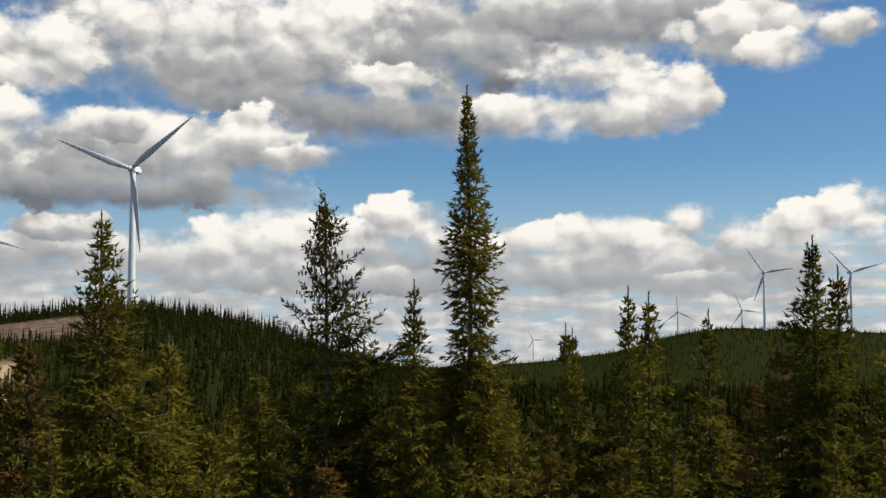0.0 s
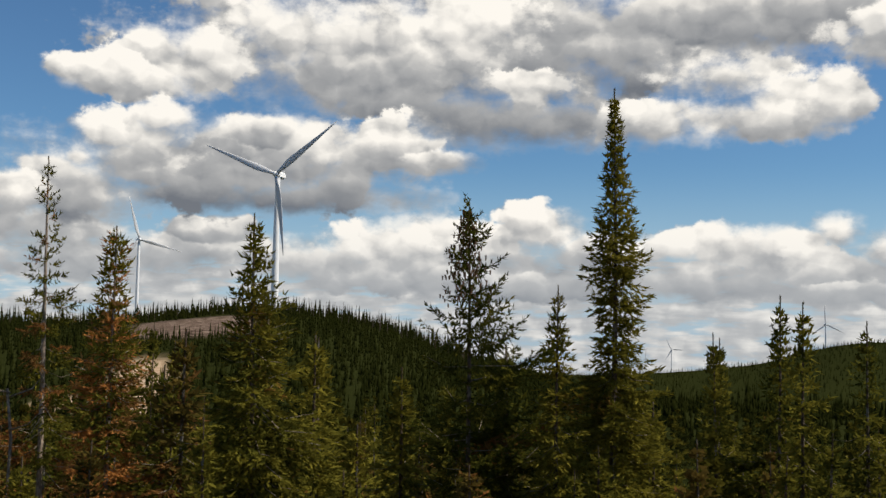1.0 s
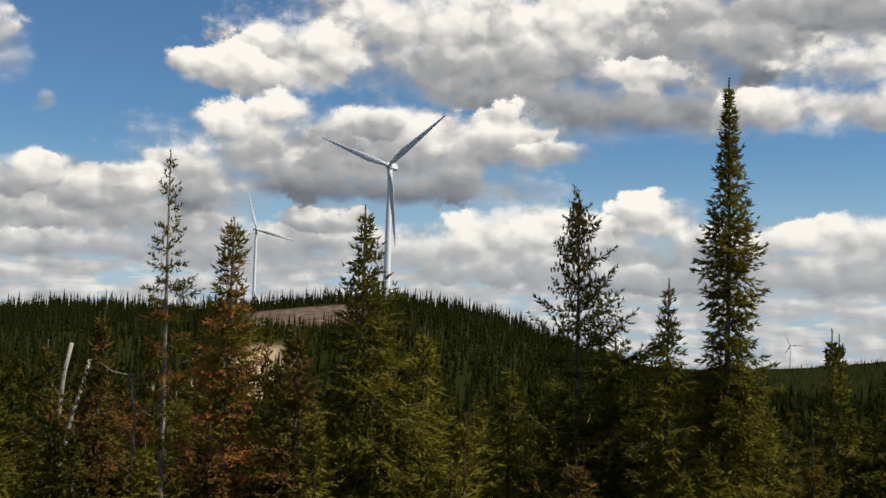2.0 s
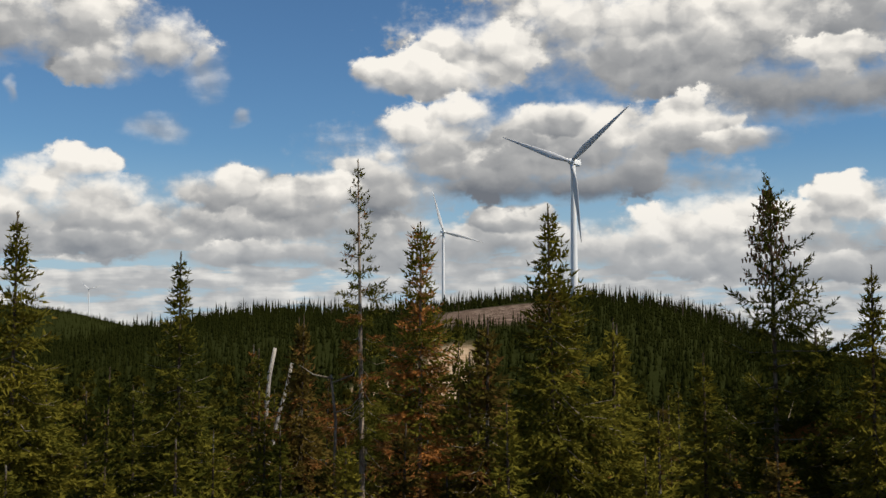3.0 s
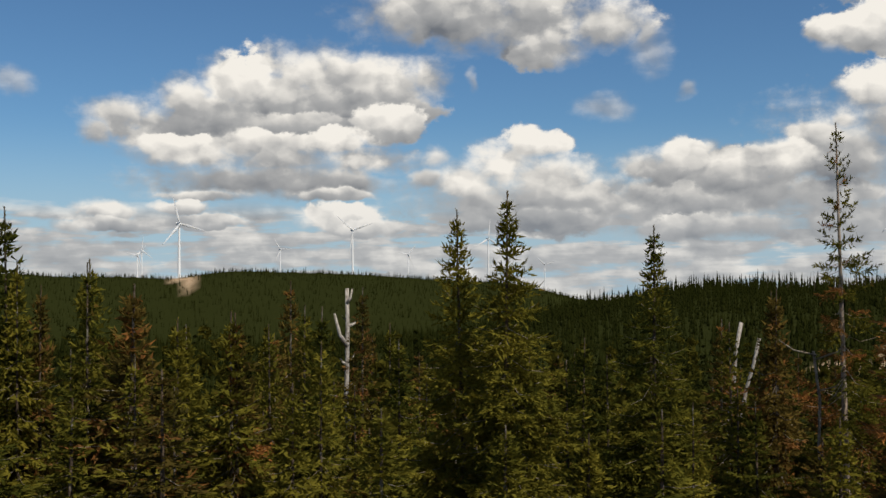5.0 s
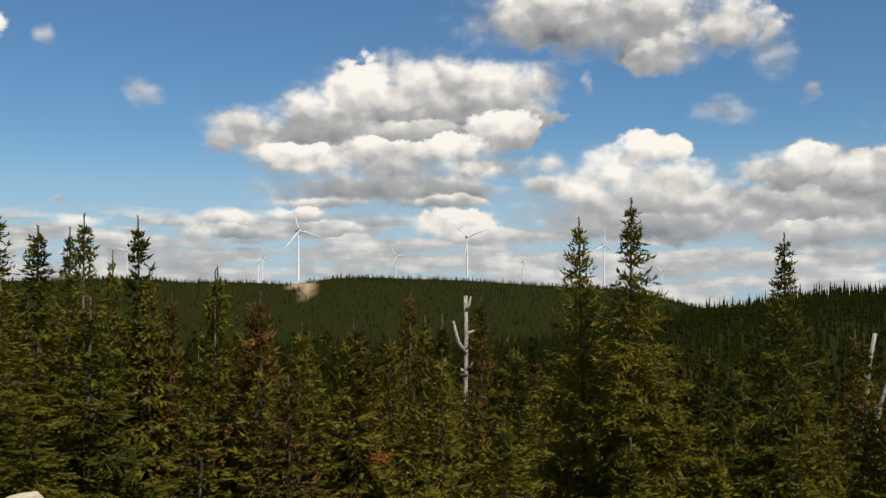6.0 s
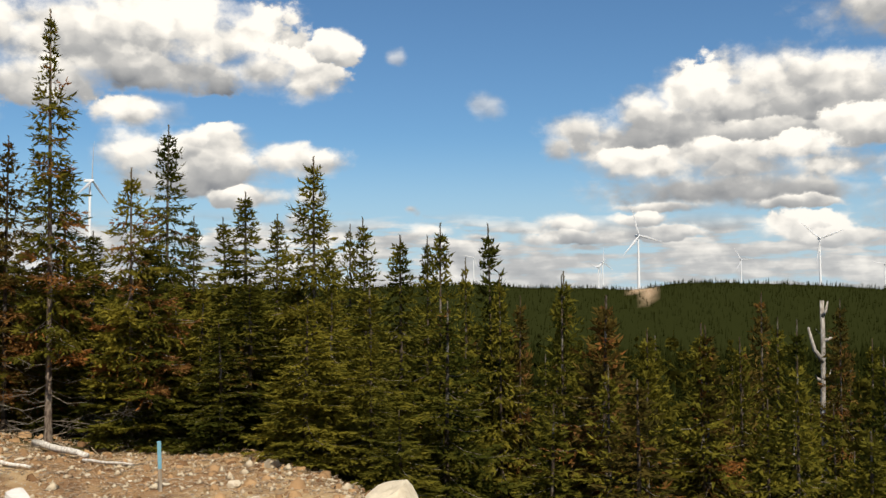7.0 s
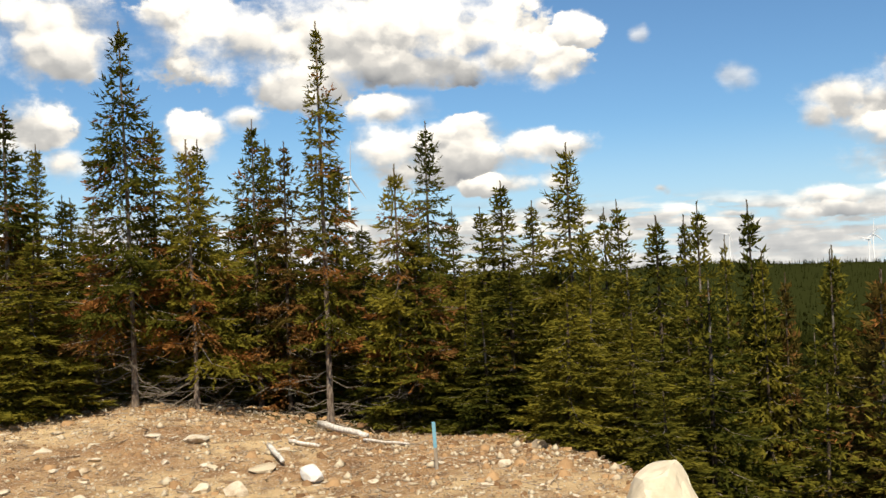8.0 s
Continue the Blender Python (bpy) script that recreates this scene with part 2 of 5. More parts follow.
    lit = n.ramp(lit, 0.0, 0.98, smooth=False)
    shade = n.mix(n.ramp(lit, 0.0, 0.55, smooth=False), (0.17, 0.192, 0.230), (0.45, 0.465, 0.485))
    shade = n.mix(n.ramp(lit, 0.55, 1.0, smooth=False), shade, (1.0, 0.985, 0.95))
    shade = n.mix(n.math("MULTIPLY", low, 0.36), shade, (0.56, 0.61, 0.67))
    sky = n.node("ShaderNodeTexSky")
    sky.sky_type, sky.sun_disc = "NISHITA", False
    sky.sun_elevation, sky.sun_rotation = radians(SUN_HEIGHT), radians(-SUN_TURN)
    sky.altitude, sky.air_density, sky.dust_density, sky.ozone_density = 600.0, 1.0, 0.3, 2.0
    blue = n.vec("MULTIPLY", sky.outputs[0], (0.73 * SKY_LEVEL, 1.11 * SKY_LEVEL, 1.41 * SKY_LEVEL))
    haze = n.math("MULTIPLY", n.ramp(lift, 9.0, 0.0), 0.75)
    blue = n.mix(haze, blue, (0.42, 0.57, 0.74))
    colour = n.mix(cover, blue, n.vec("SCALE", shade, scale=CLOUD_LEVEL))
    back = n.node("ShaderNodeBackground")
    n.put(back.inputs[0], colour)
    n.put(back.inputs[1], 1.0)
    out = n.node("ShaderNodeOutputWorld")
    tree.links.new(back.outputs[0], out.inputs[0])



SKY_LEVEL, CLOUD_LEVEL = 0.069, 1.0
make_sky()
sun = new("sun", bpy.data.lights.new("sun", "SUN"))
sun.data.energy, sun.data.angle, sun.data.color = 5.0, radians(0.6), (1.0, 0.95, 0.86)
st, sh = radians(SUN_TURN), radians(SUN_HEIGHT)
SUN_WAY = Vector((-math.sin(st) * math.cos(sh), math.cos(st) * math.cos(sh), math.sin(sh)))
sun.matrix_world = look(SUN_WAY * 100, (0, 0, 0))

# ---- materials ----


def material(name, paint):
    m = bpy.data.materials.new(name)
    m.use_nodes = True
    m.node_tree.nodes.clear()
    n = Net(m.node_tree)
    out = n.node("ShaderNodeOutputMaterial")
    surface = paint(n)
    m.node_tree.links.new(surface, out.inputs[0])
    return m


def glossy_paint(n, colour, rough=0.6, bump=None, bump_size=0.01, metal=0.0):
    b = n.node("ShaderNodeBsdfPrincipled")
    n.put(b.inputs["Base Color"], colour if isinstance(colour, bpy.types.NodeSocket) else (*colour, 1))
    n.put(b.inputs["Roughness"], rough)
    n.put(b.inputs["Metallic"], metal)
    b.inputs["Specular IOR Level"].default_value = 0.3 if rough < 0.8 else 0.0
    if bump is not None:
        k = n.node("ShaderNodeBump")
        k.inputs["Strength"].default_value = 0.8
        k.inputs["Distance"].default_value = bump_size
        n.put(k.inputs["Height"], bump)
        n.put(b.inputs["Normal"], k.outputs[0])
    return b.outputs[0]


def needles(dark, light, rust, rusty):
    """Conifer foliage: each spray has its own green; some sprays are browned."""
    def paint(n):
        geo = n.node("ShaderNodeNewGeometry")
        spray = geo.outputs["Random Per Island"]
        tree_tint = n.node("ShaderNodeObjectInfo").outputs["Random"]
        patch = n.noise(geo.outputs["Position"], 1.7, 3.0).outputs[0]
        k = n.math("ADD", n.math("ADD", n.math("MULTIPLY", spray, 0.30), 0.12), n.math("MULTIPLY", n.math("SUBTRACT", patch, 0.5), 1.3))
        k = n.math("ADD", k, n.math("MULTIPLY", n.math("SUBTRACT", tree_tint, 0.4), 0.5), clamp=True)
        colour = n.mix(k, dark, light)
        gone = n.ramp(n.math("ADD", n.math("MULTIPLY", n.noise(geo.outputs["Position"], 0.9, 3.0).outputs[0], 1.0),
                             n.math("MULTIPLY", spray, 0.12)), 0.74 - rusty, 0.80 - rusty)
        colour = n.mix(n.math("MULTIPLY", gone, 0.85), colour, rust)
        b = n.node("ShaderNodeBsdfPrincipled")
        n.put(b.inputs["Base Color"], colour)
        b.inputs["Roughness"].default_value = 0.6
        b.inputs["Specular IOR Level"].default_value = 0.0
        t = n.node("ShaderNodeBsdfTranslucent")
        n.put(t.inputs[0], colour)
        m = n.node("ShaderNodeMixShader")
        m.inputs[0].default_value = 0.36
        n.tree.links.new(b.outputs[0], m.inputs[1])
        n.tree.links.new(t.outputs[0], m.inputs[2])
        return m.outputs[0]
    return paint


NEEDLES = material("spruce_needles", needles((0.050, 0.055, 0.010), (0.26, 0.212, 0.030), (0.20, 0.10, 0.028), -0.01))
NEEDLES_TIRED = material("spruce_needles_browning", needles((0.050, 0.042, 0.011), (0.185, 0.120, 0.028), (0.20, 0.085, 0.024), 0.12))
NEEDLES_DEAD = material("spruce_needles_rust", needles((0.21, 0.105, 0.034), (0.43, 0.24, 0.08), (0.44, 0.18, 0.05), 0.2))
NEEDLES_RUST = material("spruce_needles_dull_rust", needles((0.12, 0.060, 0.020), (0.28, 0.145, 0.046), (0.29, 0.12, 0.034), 0.2))
# far woods: cloud shadow on the hills is put into this darker green
FAR_NEEDLES_SHADED = material("far_spruce_green_cloud_shaded", needles((0.010, 0.0135, 0.003), (0.033, 0.035, 0.008), (0.05, 0.038, 0.014), -0.08))
THICKET_NEEDLES = material("thicket_spruce_green", needles((0.028, 0.030, 0.005), (0.12, 0.100, 0.016), (0.13, 0.075, 0.022), -0.04))


def bark_paint(light, dark):
    def paint(n):
        where = n.node("ShaderNodeNewGeometry").outputs["Position"]
        plates = n.noise(n.vec("MULTIPLY", where, (1.0, 1.0, 0.35)), 38.0, 4.0, 0.6).outputs[0]
        lichen = n.noise(where, 5.0, 4.0, 0.6).outputs[0]
        colour = n.mix(n.ramp(plates, 0.35, 0.65), dark, light)
        colour = n.mix(n.math("MULTIPLY", n.ramp(lichen, 0.52, 0.66), 0.45), colour, (0.30, 0.29, 0.25))
        return glossy_paint(n, colour, 0.9, plates, 0.02)
    return paint


BARK = material("spruce_bark", bark_paint((0.24, 0.19, 0.145), (0.09, 0.065, 0.05)))
BARK_PALE = material("dry_spruce_bark", bark_paint((0.36, 0.29, 0.23), (0.18, 0.135, 0.10)))
BLEACHED = material("bleached_wood", bark_paint((0.72, 0.68, 0.61), (0.42, 0.37, 0.31)))
# darker copy of the spruce bark, with the shade on unlit stems in its colour
BARK_SHADED = material("shaded_spruce_bark", bark_paint((0.12, 0.09, 0.065), (0.045, 0.034, 0.026)))
TWIG = material("bare_spruce_twigs", bark_paint((0.25, 0.21, 0.16), (0.12, 0.095, 0.07)))
CHIP = material("wood_chips", bark_paint((0.46, 0.36, 0.25), (0.20, 0.13, 0.08)))
SILVER = material("weathered_dead_wood", bark_paint((0.46, 0.42, 0.37), (0.22, 0.19, 0.16)))
WHITE_TRIM = material("turbine_paint", lambda n: glossy_paint(
    n, n.mix(n.noise(n.node("ShaderNodeNewGeometry").outputs["Position"], 0.15, 3.0).outputs[0], (0.80, 0.81, 0.81), (0.88, 0.88, 0.87)), 0.38))
BLADE = material("turbine_blade_gelcoat", lambda n: glossy_paint(
    n, n.mix(n.noise(n.node("ShaderNodeNewGeometry").outputs["Position"], 0.3, 3.0).outputs[0], (0.55, 0.56, 0.57), (0.70, 0.70, 0.70)), 0.35))


def stone_paint(n):
    where = n.node("ShaderNodeNewGeometry").outputs["Position"]
    tint = n.node("ShaderNodeObjectInfo").outputs["Random"]
    speck = n.noise(where, 60.0, 4.0, 0.7).outputs[0]
    stain = n.noise(where, 6.0, 4.0, 0.6).outputs[0]
    colour = n.mix(tint, (0.50, 0.41, 0.28), (0.66, 0.58, 0.45))
    colour = n.mix(n.ramp(stain, 0.45, 0.7), colour, (0.33, 0.22, 0.13))
    colour = n.mix(n.math("MULTIPLY", n.ramp(speck, 0.55, 0.7), 0.5), colour, (0.16, 0.14, 0.12))
    return glossy_paint(n, colour, 0.85, speck, 0.012)


STONE = material("pale_granite", stone_paint)
QUARTZ = material("white_quartz", lambda n: glossy_paint(
    n, n.mix(n.noise(n.node("ShaderNodeNewGeometry").outputs["Position"], 14.0, 5.0, 0.65).outputs[0], (0.50, 0.46, 0.40), (0.74, 0.72, 0.68)), 0.85,
    n.noise(n.node("ShaderNodeNewGeometry").outputs["Position"], 30.0, 4.0).outputs[0], 0.01))
CREAM = material("cream_granite", lambda n: glossy_paint(
    n, n.mix(n.noise(n.node("ShaderNodeNewGeometry").outputs["Position"], 9.0, 5.0, 0.62).outputs[0], (0.48, 0.39, 0.26), (0.74, 0.66, 0.51)), 0.85,
    n.noise(n.node("ShaderNodeNewGeometry").outputs["Position"], 45.0, 5.0, 0.7).outputs[0], 0.012))
EARTH = material("turned_earth", lambda n: glossy_paint(
    n, n.mix(n.node("ShaderNodeNewGeometry").outputs["Random Per Island"], (0.15, 0.08, 0.04), (0.42, 0.26, 0.13)), 0.95,
    n.noise(n.node("ShaderNodeNewGeometry").outputs["Position"], 40.0, 5.0, 0.7).outputs[0], 0.02))
STAKE_WOOD = material("stake_wood", bark_paint((0.36, 0.30, 0.23), (0.22, 0.18, 0.13)))
STAKE_BLUE = material("blue_survey_paint", lambda n: glossy_paint(
    n, n.mix(n.noise(n.node("ShaderNodeNewGeometry").outputs["Position"], 30.0, 4.0).outputs[0], (0.10, 0.26, 0.34), (0.20, 0.40, 0.46)), 0.7))

# ---- the lie of the land, in degrees turned left from +y and metres from the first standpoint ----
NEAR_TURN = [-4, 0, 2.5, 4.3, 7.4, 10.5, 14.6, 18.7, 21.8, 24.5, 28, 31, 33, 36, 39, 42, 45, 50, 60, 75]
NEAR_RISE = [-5.0, -4.3, -3.6, -3.0, -2.2, -1.0, -0.2, 0.05, -0.3, -0.65, -0.95, -0.95, -0.7, -0.85, -1.3, -1.8, -2.5, -3.6, -4.2, -4.4]
FAR_TURN = [-60, -26, -20, -15, -12, -10, -5, 0, 10, 30, 40.7, 42.7, 44.7, 50.7, 57.7, 62.2, 63.9, 65.7, 69.7, 72.7, 82, 95, 140]
FAR_RISE = [-1.6, -1.35, -1.07, -0.95, -1.5, -2.3, -2.95, -3.3, -2.8, -1.9, -1.6, -1.15, -0.45, -0.07, 0.27, 0.31, -0.14, 0.0, 0.12, 0.3, 0.1, 0.1, -0.5]
NEAR_RIDGE, FAR_RIDGE = 570.0, 1560.0


def eased(value, lo, hi):
    s = np.clip((value - lo) / (hi - lo), 0, 1)
    return s * s * (3 - 2 * s)


def smooth_profile(turn, knots, values):
    """A profile over the turn, rounded off between its knots."""
    return sum(w * np.interp(turn + d, knots, values) for d, w in ((-1.2, 0.2), (-0.5, 0.2), (0, 0.2), (0.5, 0.2), (1.2, 0.2)))


def waves(x, y, seed):
    """Gentle unevenness made of a few sines."""
    r = np.random.RandomState(seed)
    total = 0
    for _ in range(7):
        kx, ky, ph = r.normal(0, 1), r.normal(0, 1), r.uniform(0, 6.28)
        total = total + np.sin(kx * x + ky * y + ph)
    return total / 7


def ground_height(x, y):
    x, y = np.asarray(x, float), np.asarray(y, float)
    r = np.maximum(np.hypot(x, y), 1e-3)
    turn = np.degrees(np.arctan2(-x, y))
    turn = np.where(turn < -140, turn + 360, turn)
    # the cleared pad, its bank, and the hollow below it
    fall = 1 - eased(turn, 66, 92)
    fall = np.where(turn < -60, 1 - eased(-turn, 60, 90), fall)
    lip = 4.0 + 6.0 * eased(turn, 71, 88)
    near = -(0.55 + 4.3 * fall) * eased(r, lip, lip + 11) + 0.48 * eased(turn, 93, 107) * eased(r, 8, 15)
    near = near - 0.012 * np.maximum(r - 14, 0)
    floor = -6.0 - 12.0 * fall
    hollow = near + (floor - near) * eased(r, 18, 190)
    # two ridges
    e1 = smooth_profile(turn, NEAR_TURN, NEAR_RISE)
    e2 = smooth_profile(turn, FAR_TURN, FAR_RISE)
    z1 = EYE + NEAR_RIDGE * np.tan(np.radians(e1))
    z2 = EYE + FAR_RIDGE * np.tan(np.radians(e2))
    back = EYE + r * np.tan(np.radians(e2 - 0.32))
    z = hollow + (z1 - hollow) * eased(r, 170, NEAR_RIDGE + 15) ** 1.25
    dip = z1 + (np.minimum(z1, z2) - 22 - z1) * eased(r, NEAR_RIDGE + 20, 900)
    z = np.where(r > NEAR_RIDGE + 15, dip, z)
    z = z + (z2 - z) * eased(r, 820, FAR_RIDGE)
    z = z + (back - z) * eased(r, FAR_RIDGE + 10, FAR_RIDGE + 420)
    return z + (waves(x * 1.3, y * 1.3, 3) * 0.06 + waves(x * 4.1, y * 4.1, 13) * 0.03) * eased(r, 2, 6) + waves(x / 40, y / 40, 4) * 2.2 * eased(r, 60, 300)


def polar(turn, r):
    return -math.sin(radians(turn)) * r, math.cos(radians(turn)) * r


def clearing(x, y):
    """How far a place lies in the sand pit, the stony clearing or the pale road: (sand, rock)."""
    x, y = np.asarray(x, float), np.asarray(y, float)
    r = np.hypot(x, y)
    turn = np.degrees(np.arctan2(-x, y))
    wob = waves(x / 9, y / 9, 8)
    pit = 1 - eased(np.hypot((turn - 24.3 - (262 - r) * 0.008) / 1.9, (r - 262) / 88) + 0.22 * wob, 0.8, 1.1)
    track = 1 - eased(np.hypot((turn - 28.0) / 1.5, (r - 228) / 16) + 0.2 * wob, 0.7, 1.1)
    rock = 1 - eased(np.hypot((turn - 21.6) / 4.0, (r - 465) / 66) + 0.25 * wob, 0.85, 1.05)
    pad = 1 - eased(np.hypot((turn - 63.45 - (r - 1440) * 0.004) / 0.5, (r - 1430) / 130), 0.8, 1.1)
    return np.maximum(np.maximum(pit, track), pad), rock


def soil_paint(n):
    where = n.node("ShaderNodeNewGeometry").outputs["Position"]
    col = n.node("ShaderNodeAttribute")
    col.attribute_name = "cleared"
    kinds = n.node("ShaderNodeSeparateColor")
    n.put(kinds.inputs[0], col.outputs["Color"])
    grit = n.noise(where, 26.0, 6.0, 0.7).outputs[0]
    clods = n.noise(where, 3.2, 5.0, 0.6).outputs[0]
    broad = n.noise(where, 0.55, 4.0, 0.55).outputs[0]
    sand = n.mix(n.ramp(broad, 0.35, 0.65), (0.37, 0.215, 0.105), (0.62, 0.44, 0.235))
    sand = n.mix(n.math("MULTIPLY", n.ramp(clods, 0.45, 0.66), 0.8), sand, (0.21, 0.115, 0.06))
    sand = n.mix(n.math("MULTIPLY", n.ramp(grit, 0.5, 0.72), 0.7), sand, (0.62, 0.53, 0.40))
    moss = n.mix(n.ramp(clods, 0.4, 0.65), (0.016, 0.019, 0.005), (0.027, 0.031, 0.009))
    streak = n.noise(where, 0.2, 8.0, 0.75).outputs[0]
    pit = n.mix(n.ramp(streak, 0.42, 0.62), (0.46, 0.34, 0.22), (0.34, 0.22, 0.13))
    rock = n.mix(n.ramp(streak, 0.45, 0.6), (0.09, 0.060, 0.045), (0.23, 0.17, 0.13))
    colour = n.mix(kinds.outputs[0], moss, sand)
    colour = n.mix(kinds.outputs[2], colour, rock)
    colour = n.mix(kinds.outputs[1], colour, pit)
    rough = n.math("ADD", n.math("MULTIPLY", grit, 0.6), clods)
    return glossy_paint(n, colour, 0.95, rough, 0.12)


SOIL = material("soil", soil_paint)


def mesh_from(name, verts, quads=None, tris=None):
    """A mesh out of numpy arrays."""
    me = bpy.data.meshes.new(name)
    loops, sizes = [], []
    for faces, k in ((quads, 4), (tris, 3)):
        if faces is not None and len(faces):
            loops.append(np.asarray(faces, np.int32).ravel())
            sizes.append(np.full(len(faces), k, np.int32))
    loops, sizes = np.concatenate(loops), np.concatenate(sizes)
    me.vertices.add(len(verts))
    me.vertices.foreach_set("co", np.asarray(verts, np.float32).ravel())
    me.loops.add(len(loops))
    me.loops.foreach_set("vertex_index", loops)
    me.polygons.add(len(sizes))
    me.polygons.foreach_set("loop_start", np.concatenate([[0], np.cumsum(sizes)[:-1]]).astype(np.int32))
    me.update(calc_edges=True)
    return me


def part(name, me, mat, parent=None, label="", smooth=False):
    if isinstance(me, bmesh.types.BMesh):
        bm, me = me, bpy.data.meshes.new(name)
        bm.to_mesh(me)
        bm.free()
    me.materials.clear()
    me.materials.append(mat)
    if smooth:
        me.polygons.foreach_set("use_smooth", np.ones(len(me.polygons), bool))
    ob = new(name, me)
    ob.parent = parent
    return tagged(ob, label) if label else ob


def make_ground():
    turns = np.concatenate([np.arange(-36, 134, 0.68), np.arange(134, 324, 5.0)])
    rings = np.concatenate([np.arange(0.4, 20, 0.32), np.geomspace(20, 4950, 110)])
    tt, rr = np.meshgrid(np.radians(turns), rings)
    x, y = -np.sin(tt) * rr, np.cos(tt) * rr
    z = ground_height(x, y)
    n_t, n_r = len(turns), len(rings)
    verts = np.concatenate([np.stack([x, y, z], -1).reshape(-1, 3), [[0, 0, 0]]])
    i = np.arange(n_t)
    j = (i + 1) % n_t
    quads = np.concatenate([np.stack([k * n_t + i, k * n_t + j, (k + 1) * n_t + j, (k + 1) * n_t + i], -1) for k in range(n_r - 1)])
    tris = np.stack([j, i, np.full(n_t, len(verts) - 1)], -1)
    me = mesh_from("ground", verts, quads[:, ::-1], tris)
    vx, vy = verts[:, 0], verts[:, 1]
    r, turn = np.hypot(vx, vy), np.degrees(np.arctan2(-vx, vy))
    turn = np.where(turn < -140, turn + 360, turn)
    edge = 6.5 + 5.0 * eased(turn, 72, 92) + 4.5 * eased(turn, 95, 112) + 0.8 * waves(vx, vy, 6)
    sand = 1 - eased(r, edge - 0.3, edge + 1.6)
    pit, rock = clearing(vx, vy)
    colours = np.stack([sand, pit, rock, np.ones_like(r)], -1)
    layer = me.color_attributes.new("cleared", "FLOAT_COLOR", "POINT")
    layer.data.foreach_set("color", colours.astype(np.float32).ravel())
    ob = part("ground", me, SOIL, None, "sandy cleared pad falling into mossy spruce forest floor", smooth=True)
    return tagged(ob, category="ground", kind="structure")


make_ground()

# ---- spruces ----
CONE = material("spruce_cones", bark_paint((0.20, 0.12, 0.065), (0.09, 0.05, 0.03)))


def tubes(starts, mids, ends, r0, r1, sides=3):
    """Tapered tubes of two lengths each, one a row."""
    verts, quads = [], []
    rows = np.stack([starts, mids, ends], 1)
    along = ends - starts
    along = along / np.maximum(np.linalg.norm(along, axis=1, keepdims=True), 1e-6)
    ref = np.where(np.abs(along[:, 2:3]) > 0.8, [[1.0, 0, 0]], [[0, 0, 1.0]])
    u = np.cross(along, ref)
    u /= np.maximum(np.linalg.norm(u, axis=1, keepdims=True), 1e-6)
    v = np.cross(along, u)
    radii = np.stack([r0, (r0 + r1) * 0.5, r1], 1)
    for k in range(3):
        for s in range(sides):
            a = 2 * math.pi * s / sides
            verts.append(rows[:, k] + (u * math.cos(a) + v * math.sin(a)) * radii[:, k:k + 1])
    verts = np.stack(verts, 1)
    n, per = len(starts), 3 * sides
    base = np.arange(n)[:, None] * per
    for k in range(2):
        for s in range(sides):
            e = (s + 1) % sides
            quads.append(np.concatenate([base + k * sides + s, base + k * sides + e, base + (k + 1) * sides + e, base + (k + 1) * sides + s], 1))
    return verts.reshape(-1, 3), np.concatenate(quads)


def sprays(base, way, length, width, roll):
    """Needle sprays: thin pointed blades, each rolled about its own twig."""
    side = np.cross(way, [[0, 0, 1.0]])
    side /= np.maximum(np.linalg.norm(side, axis=1, keepdims=True), 1e-6)
    up = np.cross(side, way)
    w = (side * np.cos(roll)[:, None] + up * np.sin(roll)[:, None]) * width[:, None]
    verts = np.stack([base - w, base + way * length[:, None], base + w], 1)
    tris = np.arange(len(base))[:, None] * 3 + [[0, 1, 2]]
    return verts.reshape(-1, 3), None, tris


def unit(v):
    return v / np.maximum(np.linalg.norm(v, axis=1, keepdims=True), 1e-6)


KINDS = {  # step between whorls, branches a whorl, bare share, fullness, droop, share of dead sprays, material
    "dense": (0.100, 5.4, 0.05, 0.76, -4.0, 0.0, NEEDLES),
    "full": (0.150, 5.4, 0.03, 0.80, -8.0, 0.0, NEEDLES),
    "tired": (0.140, 5.2, 0.21, 0.80, -10.0, 0.26, NEEDLES),
    "brown": (0.150, 5.2, 0.08, 0.72, -8.0, 0.25, NEEDLES_TIRED),
    "rusty": (0.125, 5.2, 0.10, 0.55, -2.0, 0.95, NEEDLES),
    "dying": (0.17, 3.8, 0.30, 0.62, 4.0, 0.22, NEEDLES),
    "forked": (0.19, 4.3, 0.05, 0.80, 14.0, 0.04, NEEDLES),
}


